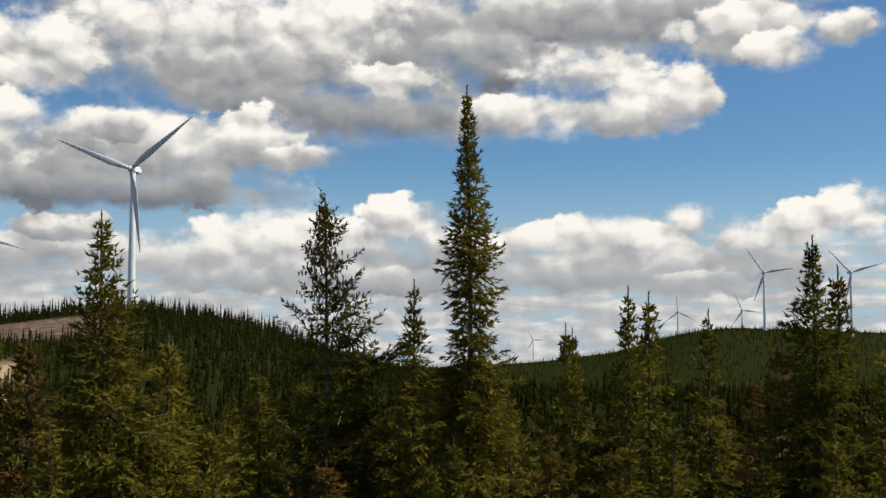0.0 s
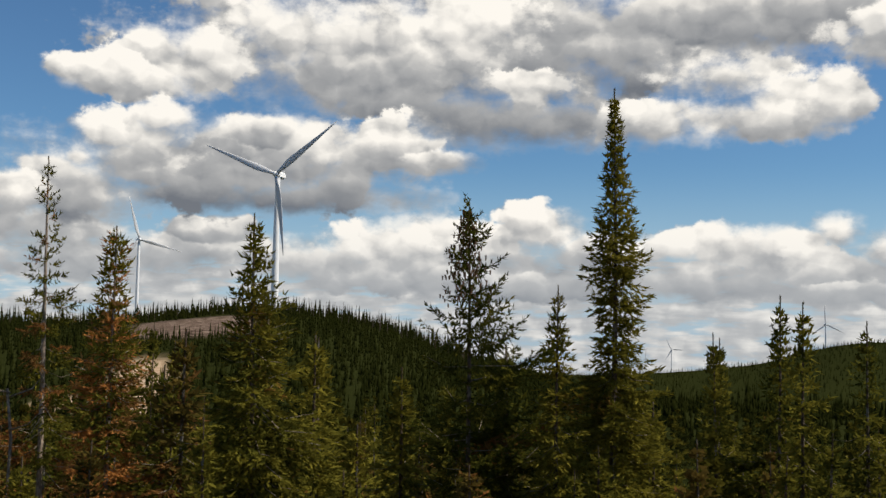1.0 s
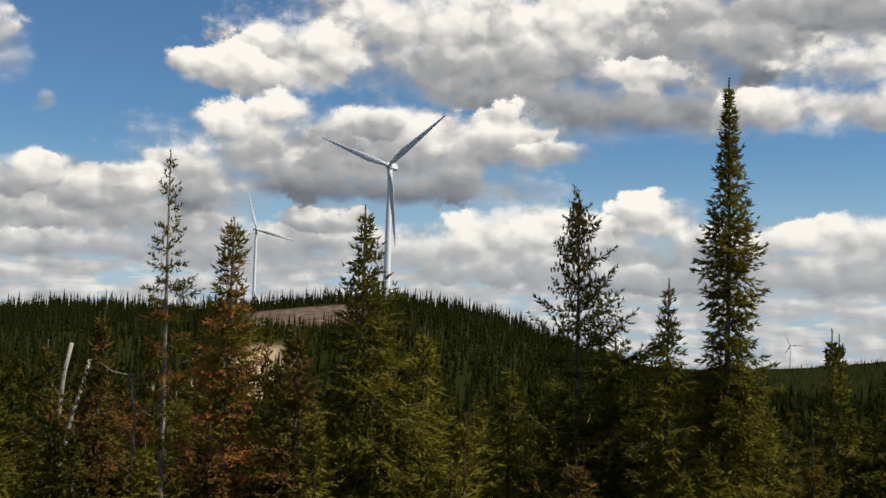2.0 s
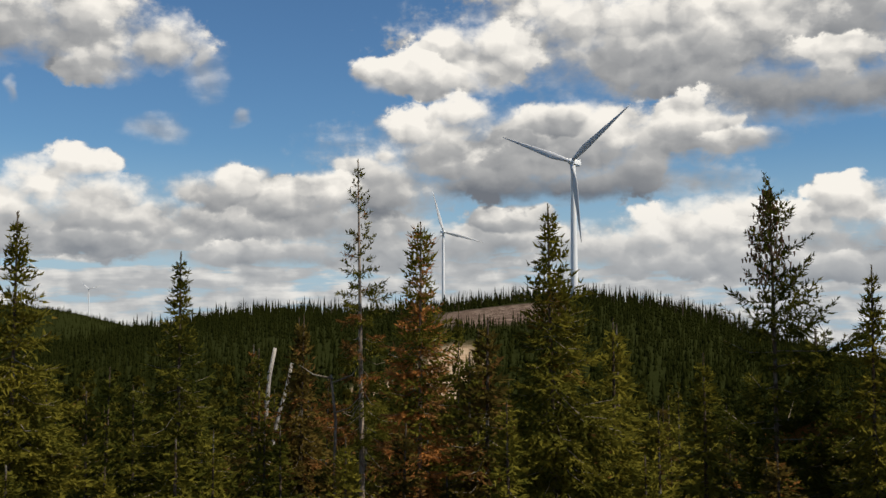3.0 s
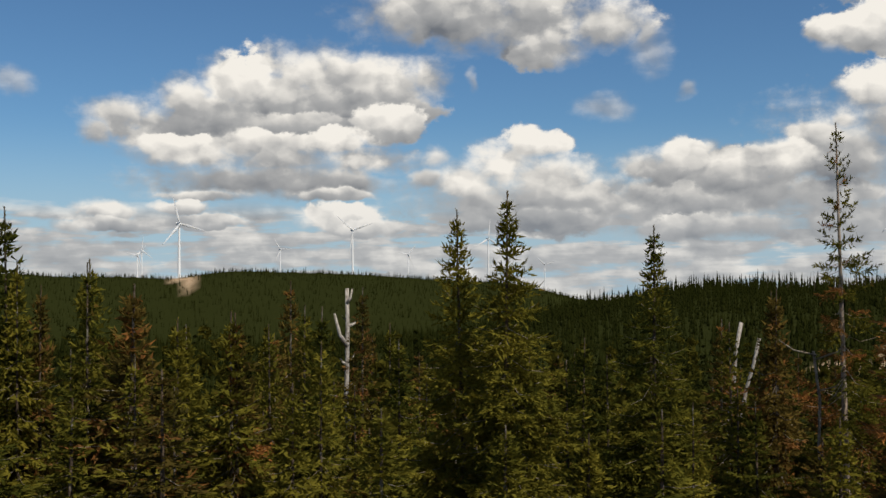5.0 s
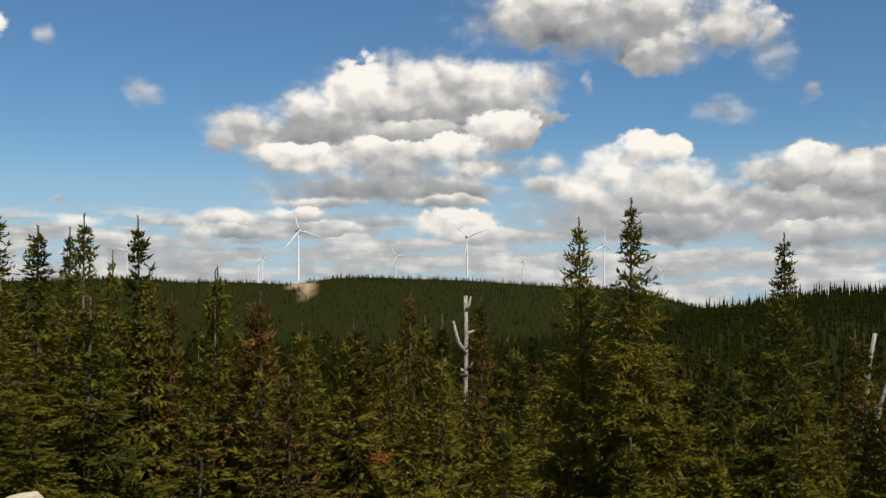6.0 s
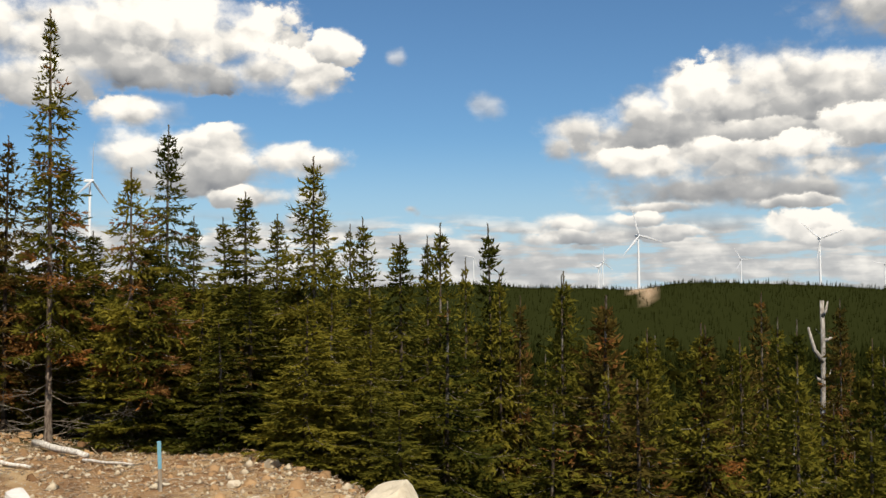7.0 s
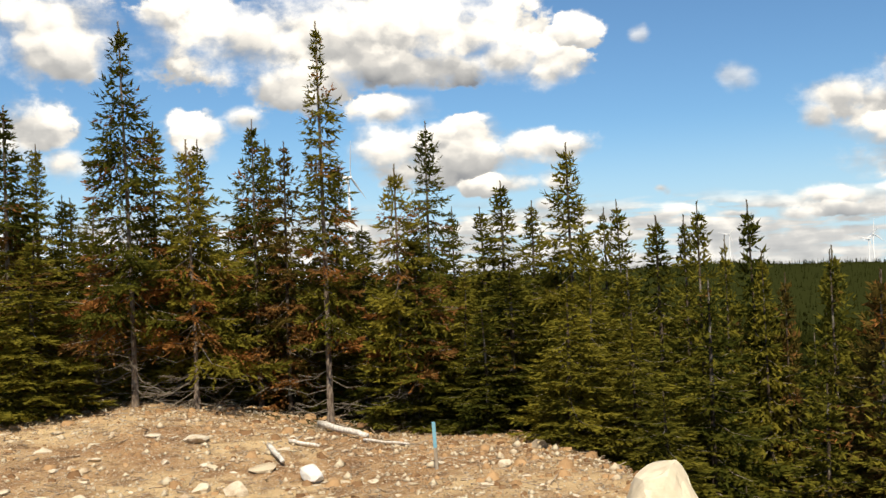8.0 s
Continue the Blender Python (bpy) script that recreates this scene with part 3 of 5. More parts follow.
def spruce_meshes(seed, kind, height, spread, coarse=1.0):
    """Trunk, boughs, living and dead sprays of one spruce with its foot at the origin."""
    rng = np.random.RandomState(seed)
    step, per, bare, power, droop, dead_share, _ = KINDS[kind]
    # trunk
    bend = rng.normal(0, 0.035, 2) * height / 5
    phase = rng.uniform(0, 6, 2)

    def axis(z):
        s = z / height
        return np.stack([bend[0] * np.sin(s * 3 + phase[0]), bend[1] * np.sin(s * 3 + phase[1]), z], -1)

    levels = np.linspace(-0.25, height, 12)
    sides = 8 if coarse < 1.5 else 5
    ring = np.arange(sides) * 2 * math.pi / sides
    rad = 0.0068 * height * (1 - np.clip(levels / height, 0, 1)) ** 0.85 + 0.007 + 0.03 * np.exp(-np.maximum(levels, 0) / 0.15)
    c = axis(levels)
    tv = np.stack([c[:, None, 0] + rad[:, None] * np.cos(ring), c[:, None, 1] + rad[:, None] * np.sin(ring), np.repeat(c[:, None, 2], sides, 1)], -1)
    tq = [[k * sides + s, k * sides + (s + 1) % sides, (k + 1) * sides + (s + 1) % sides, (k + 1) * sides + s] for k in range(11) for s in range(sides)]
    trunk = (tv.reshape(-1, 3), np.array(tq))
    # boughs
    z, boughs = height - 0.22, []
    turn0 = rng.uniform(0, 6.28)
    lean = rng.uniform(0, 6.28)
    lumpy = rng.uniform(0, 6.28, 4)
    while z > bare * height + 0.12:
        s = (height - z) / height
        lump = 0.5 if kind in ("full", "brown") else 1.0
        swell = 1 + lump * (0.16 * math.sin(s * 19 + lumpy[0]) + 0.12 * math.sin(s * 37 + lumpy[1]))
        for k in range(max(2, int(round(per + rng.uniform(-1.2, 1.2))))):
            turn = turn0 + k * 6.283 / per + rng.uniform(-0.5, 0.5)
            uneven = 1 + 0.18 * math.cos(turn - lean)
            size = spread * (s ** power) * (1.0 if kind in ("forked", "rusty") else 0.42 + 0.58 * min(1, s / 0.30)) * swell * uneven * rng.uniform(0.78, 1.18) + 0.03
            rise = 52 - 75 * min(1, s * 3.2) ** 0.7 + droop * 0.4 + rng.uniform(-10, 10)
            if kind == "forked":
                size *= rng.uniform(0.35, 1.45) if s > 0.08 else 1.0
                rise = 24 - 30 * min(1, s * 1.6) + rng.uniform(-12, 12)
            boughs.append((z + rng.uniform(-0.03, 0.03), turn, size, math.radians(rise), s))
        turn0 += 2.4
        z -= step * (0.55 + 0.45 * min(1, s * 2.5)) * rng.uniform(0.6, 1.4) * coarse ** 0.9
    if kind == "forked":  # a second, leaning top
        boughs.append((height - 0.42, turn0, 0.55, math.radians(48), 0.1))
        boughs.append((height - 0.30, turn0 + 2.9, 0.34, math.radians(55), 0.1))
    # bare lower boughs
    n_bare = int(14 * max(bare, 0.05) * 10 / coarse)
    bare_boughs = [(rng.uniform(0.10, 1.0) * max(bare, 0.12) * height, rng.uniform(0, 6.28), spread * rng.uniform(0.4, 0.95), math.radians(rng.uniform(-22, 8)), 1.0)
                   for _ in range(n_bare)]
    every = boughs + bare_boughs
    b = np.array(every)
    start = axis(b[:, 0])
    flat = np.stack([np.cos(b[:, 1]), np.sin(b[:, 1]), np.zeros(len(b))], -1)
    length, rise = b[:, 2], b[:, 3]
    lift = rng.uniform(0.05, 0.28, len(b))

    def on(i, u):
        h = (length[i] * u * np.cos(rise[i]))[:, None]
        up = length[i] * (np.sin(rise[i]) * u + lift[i] * u * u - 0.10 * np.sin(u * 3.14))
        return start[i] + flat[i] * h + np.stack([np.zeros_like(up), np.zeros_like(up), up], -1)

    ids = np.flatnonzero(length > (0.30 if coarse < 1.5 else 0.9))
    ids = np.concatenate([ids[(ids < len(boughs)) & (ids % 2 == 0)], ids[ids >= len(boughs)]]) if coarse < 1.5 else ids
    wood = tubes(start[ids], on(ids, np.full(len(ids), 0.5)), on(ids, np.ones(len(ids))), 0.003 + 0.007 * length[ids], np.full(len(ids), 0.0025))
    if coarse < 1.5:  # side twigs on the bare boughs
        bi = np.repeat(np.arange(len(boughs), len(b)), 5)
        bu = rng.uniform(0.25, 0.95, len(bi))
        p = on(bi, bu)
        a = b[bi, 1] + rng.choice([-1, 1], len(bi)) * rng.uniform(0.5, 1.1, len(bi))
        d = np.stack([np.cos(a), np.sin(a), rng.uniform(-0.5, 0.35, len(bi))], -1) * (length[bi] * rng.uniform(0.12, 0.4, len(bi)))[:, None]
        tv2, tq2 = tubes(p, p + d * 0.5 + [0, 0, 0.01], p + d, np.full(len(bi), 0.0028), np.full(len(bi), 0.0015))
        wood = (np.concatenate([wood[0], tv2]), np.concatenate([wood[1], tq2 + len(wood[0])]))
    # side twigs fan out flat from the living boughs, and carry the sprays
    tufty = kind in ("dying", "forked")
    owner, u, side = [], [], []
    for i in range(len(boughs)):
        if tufty and rng.rand() < (0.34 if kind == "dying" else 0.12):
            continue
        m = max(3, int(length[i] / ((0.032 if tufty else 0.046) * coarse ** 0.8)))
        inner = 0.25 if kind == "dying" else 0.02 + 0.22 * min(1, b[i, 4] * 1.8)
        uu = inner + (1 - inner) * (np.arange(m) + rng.uniform(0, 1, m)) / m
        for sgn in (-1, 1):
            owner.append(np.full(m, i))
            u.append(np.clip(uu + rng.uniform(-0.02, 0.02, m), 0, 1))
            side.append(np.full(m, sgn))
    owner, u, side = np.concatenate(owner), np.concatenate(u), np.concatenate(side)
    p0, p1 = on(owner, u), on(owner, np.minimum(u + 0.05, 1.05))
    fwd = unit(p1 - p0)
    cross = unit(np.cross(fwd, [[0, 0, 1.0]]))
    over = np.cross(cross, fwd)
    ang = np.radians(66 - 44 * u ** 2 + rng.uniform(-14, 14, len(u)))
    about = rng.normal(0, np.where(tufty & (b[owner, 4] < 0.26), 0.9, 0.38)) * np.where(b[owner, 4] < 0.2, 2.0, 1.0)
    out = cross * (side * np.cos(about))[:, None] + over * np.sin(about)[:, None]
    twig = fwd * np.cos(ang)[:, None] + out * np.sin(ang)[:, None]
    twig[:, 2] += rng.uniform(-0.30, 0.06, len(u)) + 0.35 * (b[owner, 4] < 0.2)
    twig = unit(twig)
    reach = (0.05 + np.where(tufty & (b[owner, 4] < 0.26), 0.16, 0.34) * length[owner]) * (1.02 - u) ** 0.55 * rng.uniform(0.6, 1.25, len(u))
    reach = np.minimum(reach, 0.34)
    count = np.maximum(1, (reach / ((0.022 if tufty else 0.028) * coarse ** 0.9) + rng.rand(len(u)) * 0.8).astype(int))
    t = np.repeat(np.arange(len(u)), count)
    along = (np.arange(len(t)) - np.repeat(np.cumsum(count) - count, count) + rng.rand(len(t))) / count[t]
    owner = owner[t]
    p0 = p0[t] + twig[t] * (reach[t] * along)[:, None]
    p0[:, 2] -= 0.22 * reach[t] * along ** 2
    flare = np.cross(over[t], twig[t]) * rng.uniform(-0.75, 0.75, (len(t), 1)) + over[t] * rng.normal(0.04, 0.5 if tufty else 0.30, (len(t), 1))
    way = unit(twig[t] + flare)
    ln = (0.066 if tufty else 0.078) * rng.uniform(0.65, 1.3, len(t)) * (0.35 + 0.65 * coarse)
    ln = np.minimum(ln, 0.034 + 0.40 * length[owner])
    wd = (0.0118 if tufty else 0.0148) * rng.uniform(0.8, 1.3, len(t)) * coarse ** 1.1
    # the leader
    lead_z = np.linspace(height - 0.45, height - 0.02, int(40 / coarse) + 2)
    la = rng.uniform(0, 6.28, len(lead_z))
    lw = unit(np.stack([np.cos(la) * 0.55, np.sin(la) * 0.55, np.ones(len(la))], -1))
    if not tufty and kind != "tired":  # short shoots close round the stem
        m = int(height * 48 / coarse)
        cz = height * rng.uniform(max(bare, 0.12), 0.94, m)
        ca, cr = rng.uniform(0, 6.28, m), rng.uniform(0.3, 1.0, m) * (0.03 + 0.16 * spread * (1 - cz / height))
        cd = np.stack([np.cos(ca), np.sin(ca), rng.uniform(-0.3, 0.8, m)], -1)
        p0, way = np.concatenate([p0, axis(cz) + cd * [1, 1, 0] * cr[:, None]]), np.concatenate([way, unit(cd)])
        ln, wd = np.concatenate([ln, np.full(m, 0.10)]), np.concatenate([wd, np.full(m, 0.020 * coarse)])
        owner = np.concatenate([owner, np.zeros(m, int)])
    p0, way = np.concatenate([p0, axis(lead_z)]), np.concatenate([way, lw])
    ln, wd = np.concatenate([ln, np.full(len(la), 0.045)]), np.concatenate([wd, np.full(len(la), 0.008)])
    dead = np.concatenate([rng.rand(len(b))[owner] < dead_share * (0.15 + 1.9 * b[owner, 4]), np.zeros(len(la), bool)])
    roll = rng.normal(0, 0.85, len(dead))
    green = sprays(p0[~dead], way[~dead], ln[~dead], wd[~dead], roll[~dead])
    rust = sprays(p0[dead], way[dead], ln[dead] * 0.85, wd[dead] * 0.8, roll[dead]) if dead.sum() > 20 else None
    return trunk, wood, green, rust


def build_spruce(seed, kind, height, spread, label, coarse=1.0):
    """A spruce: an Empty at its foot over trunk, boughs and crown."""
    trunk, wood, green, rust = spruce_meshes(seed, kind, height, spread, coarse)
    root = tagged(new("spruce_tree"), label, "tree", "spruces round the pad")
    part("trunk", mesh_from("trunk", *trunk), BARK_PALE if kind == "dying" else BARK if kind in ("tired", "rusty") else BARK_SHADED, root, smooth=True)
    tagged(part("bough_frame", mesh_from("bough_frame", *wood), TWIG, root), kind="stuff")
    tagged(part("crown", mesh_from("crown", *green), KINDS[kind][6], root), kind="stuff")
    if kind == "forked":
        g = np.random.RandomState(seed)
        z = height - 0.10 - 1.3 * g.rand(260) ** 1.2
        a, reach = g.uniform(0, 6.28, 260), (0.05 + 0.36 * (height - z) / 1.3) * g.uniform(0.2, 1.0, 260)
        p = np.stack([np.cos(a) * reach, np.sin(a) * reach, z + 0.25 * reach], -1)
        d = np.array([0, 0, 1.0]) * g.uniform(0.04, 0.07, (260, 1))
        v, q = tubes(p, p - d * 0.5, p - d, np.full(260, 0.013), np.full(260, 0.007), 5)
        tagged(part("cone_growth", mesh_from("cone_growth", v, q), CONE, root, "brown hanging cones"), kind="stuff")
    if rust is not None:
        tagged(part("dead_foliage", mesh_from("dead_foliage", *rust), NEEDLES_DEAD if kind == "rusty" else NEEDLES_RUST, root, "rust-brown dead needle sprays"), kind="stuff")
    return root


LABELS = {
    "dense": "tall narrow spruce with dense dark green foliage",
    "full": "green spruce with a pointed top and drooping boughs",
    "tired": "spruce with grey bare lower boughs and browning sprays",
    "brown": "spruce with rusty brown dying needles among green",
    "rusty": "broad spruce with rust-brown dying foliage and grey boughs",
    "dying": "nearly bare spruce with thin tufts on grey boughs",
    "forked": "open-crowned spruce with a forked, cone-laden top",
}

HEROES = [
    (0.22, 13.26, 4.68, 1.02, "dense"), (-1.58, 13.15, 3.16, 1.85, "forked"), (-3.58, 10.66, 2.76, 1.70, "full"),
    (-7.92, 14.15, 3.96, 1.05, "dying"), (-5.76, 11.84, 2.72, 0.85, "rusty"), (-8.82, 10.86, 2.36, 1.40, "full"),
    (-9.66, 8.19, 2.51, 1.45, "full"), (-8.73, 8.02, 2.68, 1.50, "full"), (-13.10, -1.60, 5.06, 0.66, "tired"),
    (-12.75, -3.96, 5.02, 1.02, "tired"), (-14.96, -0.24, 4.02, 1.00, "tired"), (-12.39, 1.42, 3.30, 1.05, "full"),
    (-12.85, -3.22, 3.57, 1.10, "tired"), (-12.74, -0.67, 3.15, 0.95, "tired"), (4.93, 13.64, 2.71, 1.65, "full"),
    (-0.38, 13.03, 2.11, 1.20, "full"),
]
SCREEN = [
    (1.97, 16.88, 1.51, 1.12, "full"), (2.21, 17.87, 1.41, 1.12, "full"), (2.93, 16.75, 2.11, 1.19, "full"),
    (3.11, 15.70, 2.00, 1.25, "full"), (4.49, 17.43, 1.74, 1.25, "full"), (5.38, 18.22, 0.59, 1.12, "brown"),
    (5.38, 14.00, 2.32, 1.25, "full"), (5.87, 13.81, 1.32, 1.38, "full"), (-3.39, 12.55, 1.47, 1.38, "full"),
    (-4.93, 12.24, 1.48, 1.38, "brown"), (-1.15, 13.96, 1.33, 1.50, "full"), (-2.51, 13.78, 1.00, 1.38, "full"),
    (0.91, 14.97, 0.55, 1.38, "full"), (5.03, 15.18, 1.28, 1.38, "brown"), (-5.84, 14.00, 1.30, 1.00, "full"),
    (-6.51, 14.80, 1.62, 0.69, "full"), (-9.76, 15.29, 1.41, 0.88, "brown"), (-3.61, 13.74, 1.38, 1.38, "full"),
    (-11.56, 16.48, 0.85, 1.12, "brown"),
]
HOLLOW = [
    (-9.61, 15.26, 1.46, 1.12, "brown"), (-11.51, 12.51, 0.67, 1.25, "full"), (-13.54, 10.23, 0.66, 1.25, "full"),
    (-12.84, 12.61, 0.65, 1.25, "full"), (-10.26, 14.81, 0.88, 1.25, "full"), (-14.26, 5.32, 1.97, 1.25, "full"),
    (-12.30, 5.17, 1.62, 1.44, "brown"), (-13.46, 6.26, 1.14, 1.25, "full"), (-12.24, 6.48, 1.25, 1.31, "full"),
    (-14.42, 8.72, 1.63, 1.06, "brown"), (-15.41, 10.87, 1.51, 1.00, "brown"), (-12.49, 8.04, 1.27, 1.19, "full"),
    (-15.12, 11.27, 0.84, 1.12, "full"), (-11.33, 11.10, 0.50, 1.12, "full"), (-10.28, 10.73, 0.48, 1.25, "full"),
    (-11.16, 12.65, 0.39, 1.12, "full"), (-9.16, 11.73, 0.43, 1.19, "full"), (-5.46, 12.79, 1.00, 1.25, "full"),
    (-13.05, 8.08, 1.29, 1.06, "full"), (-13.24, 8.72, 0.14, 1.25, "full"), (-13.87, 9.58, -0.07, 1.25, "full"),
    (-6.08, 10.22, -0.09, 1.25, "brown"), (-5.45, 10.92, 0.25, 1.25, "brown"), (-4.84, 10.66, -0.30, 1.25, "brown"),
    (-9.70, 14.13, -0.13, 1.25, "full"), (-8.93, 13.45, -0.23, 1.25, "full"),
]
EDGE = [
    (-13.27, -5.63, 4.15, 1.10, "tired"), (-15.28, -5.98, 3.93, 0.90, "full"), (-15.84, -5.86, 3.22, 0.80, "full"),
    (-14.07, -3.96, 4.00, 0.95, "full"), (-14.05, -3.34, 3.74, 0.90, "full"), (-14.15, -2.62, 4.00, 0.90, "tired"),
    (-15.19, -2.60, 3.87, 0.90, "full"), (-14.04, -2.19, 3.66, 0.85, "brown"), (-14.50, -1.55, 3.38, 0.90, "full"),
    (-16.23, 0.15, 2.85, 0.80, "full"), (-15.32, 0.51, 2.77, 0.95, "full"), (-14.27, 0.76, 3.04, 1.10, "full"),
    (-15.65, 1.29, 2.85, 0.95, "full"), (-14.95, 1.98, 2.41, 0.95, "full"), (-15.98, 2.50, 2.74, 0.85, "full"),
    (-15.24, 2.53, 2.80, 0.95, "full"), (-13.39, 2.69, 2.43, 1.15, "full"), (-14.67, 3.36, 2.49, 0.90, "full"),
    (-13.37, 3.23, 2.59, 1.00, "full"),
]
BANK = [
    (-14.90, 4.04, 2.19, 0.80, "full"), (-14.95, 4.38, 2.70, 1.15, "full"), (-14.47, 4.42, 1.93, 0.95, "full"),
    (-14.65, 4.81, 1.61, 0.90, "brown"), (-13.89, 5.16, 1.91, 1.05, "full"), (-13.10, 5.49, 1.62, 1.10, "brown"),
    (-13.75, 6.51, 1.03, 0.95, "full"), (-12.31, 6.48, 1.23, 1.05, "brown"), (-12.76, 7.30, 1.04, 1.00, "full"),
    (-11.74, 4.89, 0.79, 1.10, "full"), (-11.56, 7.37, 0.85, 1.00, "full"), (-12.94, -0.47, 2.25, 1.00, "full"),
    (-12.50, 0.67, 1.84, 1.15, "full"), (-12.63, 1.30, 1.75, 1.10, "full"), (-12.10, 2.04, 1.74, 1.20, "full"),
    (-11.90, 2.90, 1.58, 1.20, "full"), (-12.36, -4.95, 2.40, 1.05, "full"), (-13.73, -1.15, 2.46, 1.00, "full"),
    (-14.73, -6.04, 3.26, 1.00, "full"), (-15.91, -5.70, 3.18, 1.00, "full"), (-14.57, -4.93, 3.05, 1.00, "tired"),
    (-15.50, -3.22, 2.63, 1.00, "full"), (-16.51, -3.22, 2.82, 1.00, "full"), (-13.38, -5.65, 2.61, 1.10, "brown"),
]


def set_spruce(seed, x, y, top, spread, kind):
    z = float(ground_height(x, y)) - 0.05
    tree = build_spruce(seed, kind, top - z, spread, LABELS[kind])
    tree.matrix_basis = pose(x, y, z, 0, 0, seed * 47)
    return tree


for k, (x, y, top, spread, kind) in enumerate(HEROES):
    set_spruce(100 + k, x, y, top, spread, kind)

# low growth close to the standpoint, under the line of sight
LOW = []
rng = np.random.RandomState(17)
while len(LOW) < 25:
    turn, r = rng.uniform(-29, 72), rng.uniform(9.6, 14.0)
    x, y = polar(turn, r)
    if min((x - a[0]) ** 2 + (y - a[1]) ** 2 for a in HEROES + SCREEN + HOLLOW + EDGE + BANK + LOW) < 1.0:
        continue
    rise = np.interp(turn, [-30, 0, 30, 55, 72], [-7.0, -6.6, -6.8, -6.4, -5.2]) + rng.uniform(-2.2, 1.2)
    LOW.append((x, y, EYE + r * math.tan(radians(float(rise))), rng.uniform(0.9, 1.2), "brown" if rng.rand() < 0.15 else "full"))

while len(LOW) < 37:  # young growth along the pad's edge
    turn = rng.uniform(66, 96)
    r = 9.2 + 3.2 * float(eased(turn, 74, 95)) + rng.uniform(0.3, 1.6)
    x, y = polar(turn, r)
    LOW.append((x, y, float(ground_height(x, y)) + rng.uniform(0.8, 2.0), rng.uniform(0.55, 0.8), "full"))

# the others share a few builds, each stretched to its own height and spread
MODELS = {}
for kind, seeds in (("full", (1, 2, 3, 4, 5)), ("brown", (6, 7)), ("tired", (8, 9))):
    MODELS[kind] = [build_spruce(s, kind, 5.0, 1.0, LABELS[kind], coarse=1.28) for s in seeds]
unused = {m for ms in MODELS.values() for m in ms}
for k, (x, y, top, spread, kind) in enumerate(SCREEN + HOLLOW + EDGE + BANK + LOW):
    z = float(ground_height(x, y)) - 0.05
    model = MODELS[kind][k % len(MODELS[kind])]
    m = pose(x, y, z, 0, 0, k * 67) @ Matrix.Diagonal((spread, spread, (top - z) / 5.0, 1))
    if model in unused:
        unused.discard(model)
        model.matrix_basis = m
    else:
        copy_thing(model, Matrix()).matrix_basis = m

# ---- the stand behind them: simpler spruces down the hollow, each its own tree ----


def in_wood(turn, r):
    """Where the forest stands: off the pad."""
    edge = 11.5 + 3.0 * eased(turn, 96, 112) - 1.0 * (1 - eased(turn, 40, 75))
    return r > edge


PLACED = [(x, y) for x, y, *_ in HEROES + SCREEN + HOLLOW + EDGE + BANK + LOW]
SIMPLE = [build_spruce(30 + s, "full" if s < 4 else "brown", 5.0, 0.95, LABELS["full" if s < 4 else "brown"], coarse=2.7) for s in range(6)]
unused = set(SIMPLE)
rng = np.random.RandomState(11)
count = 0
while count < 136:
    turn = rng.uniform(-30, 122)
    r = 12.5 + 14 * rng.rand() ** 1.2
    x, y = polar(turn, r)
    if not in_wood(turn, r) or min((x - a) ** 2 + (y - b) ** 2 for a, b in PLACED) < 1.0:
        continue
    z = float(ground_height(x, y)) - 0.05
    # crowns stay under the line that the named trees stand out from
    crest = np.interp(turn, [-30, 0, 30, 50, 66, 80, 90, 100, 120], [-5.5, -5.6, -4.6, -4.2, -3.0, -0.4, 0.8, 2.2, 3.6])
    reach = EYE + r * math.tan(radians(float(crest) + rng.uniform(-1.6, 0.5)))
    height = min(reach - z, rng.uniform(4.5, 7.5))
    if height < 1.8:
        continue
    PLACED.append((x, y))
    model = SIMPLE[count % 6]
    wide = rng.uniform(0.8, 1.2) * (0.6 + 0.08 * height)
    m = pose(x, y, z, 0, 0, rng.uniform(0, 360)) @ Matrix.Diagonal((wide, wide, height / 5.0, 1))
    if model in unused:
        unused.discard(model)
        model.matrix_basis = m
    else:
        copy_thing(model, Matrix()).matrix_basis = m
    count += 1

# ---- far woods ----


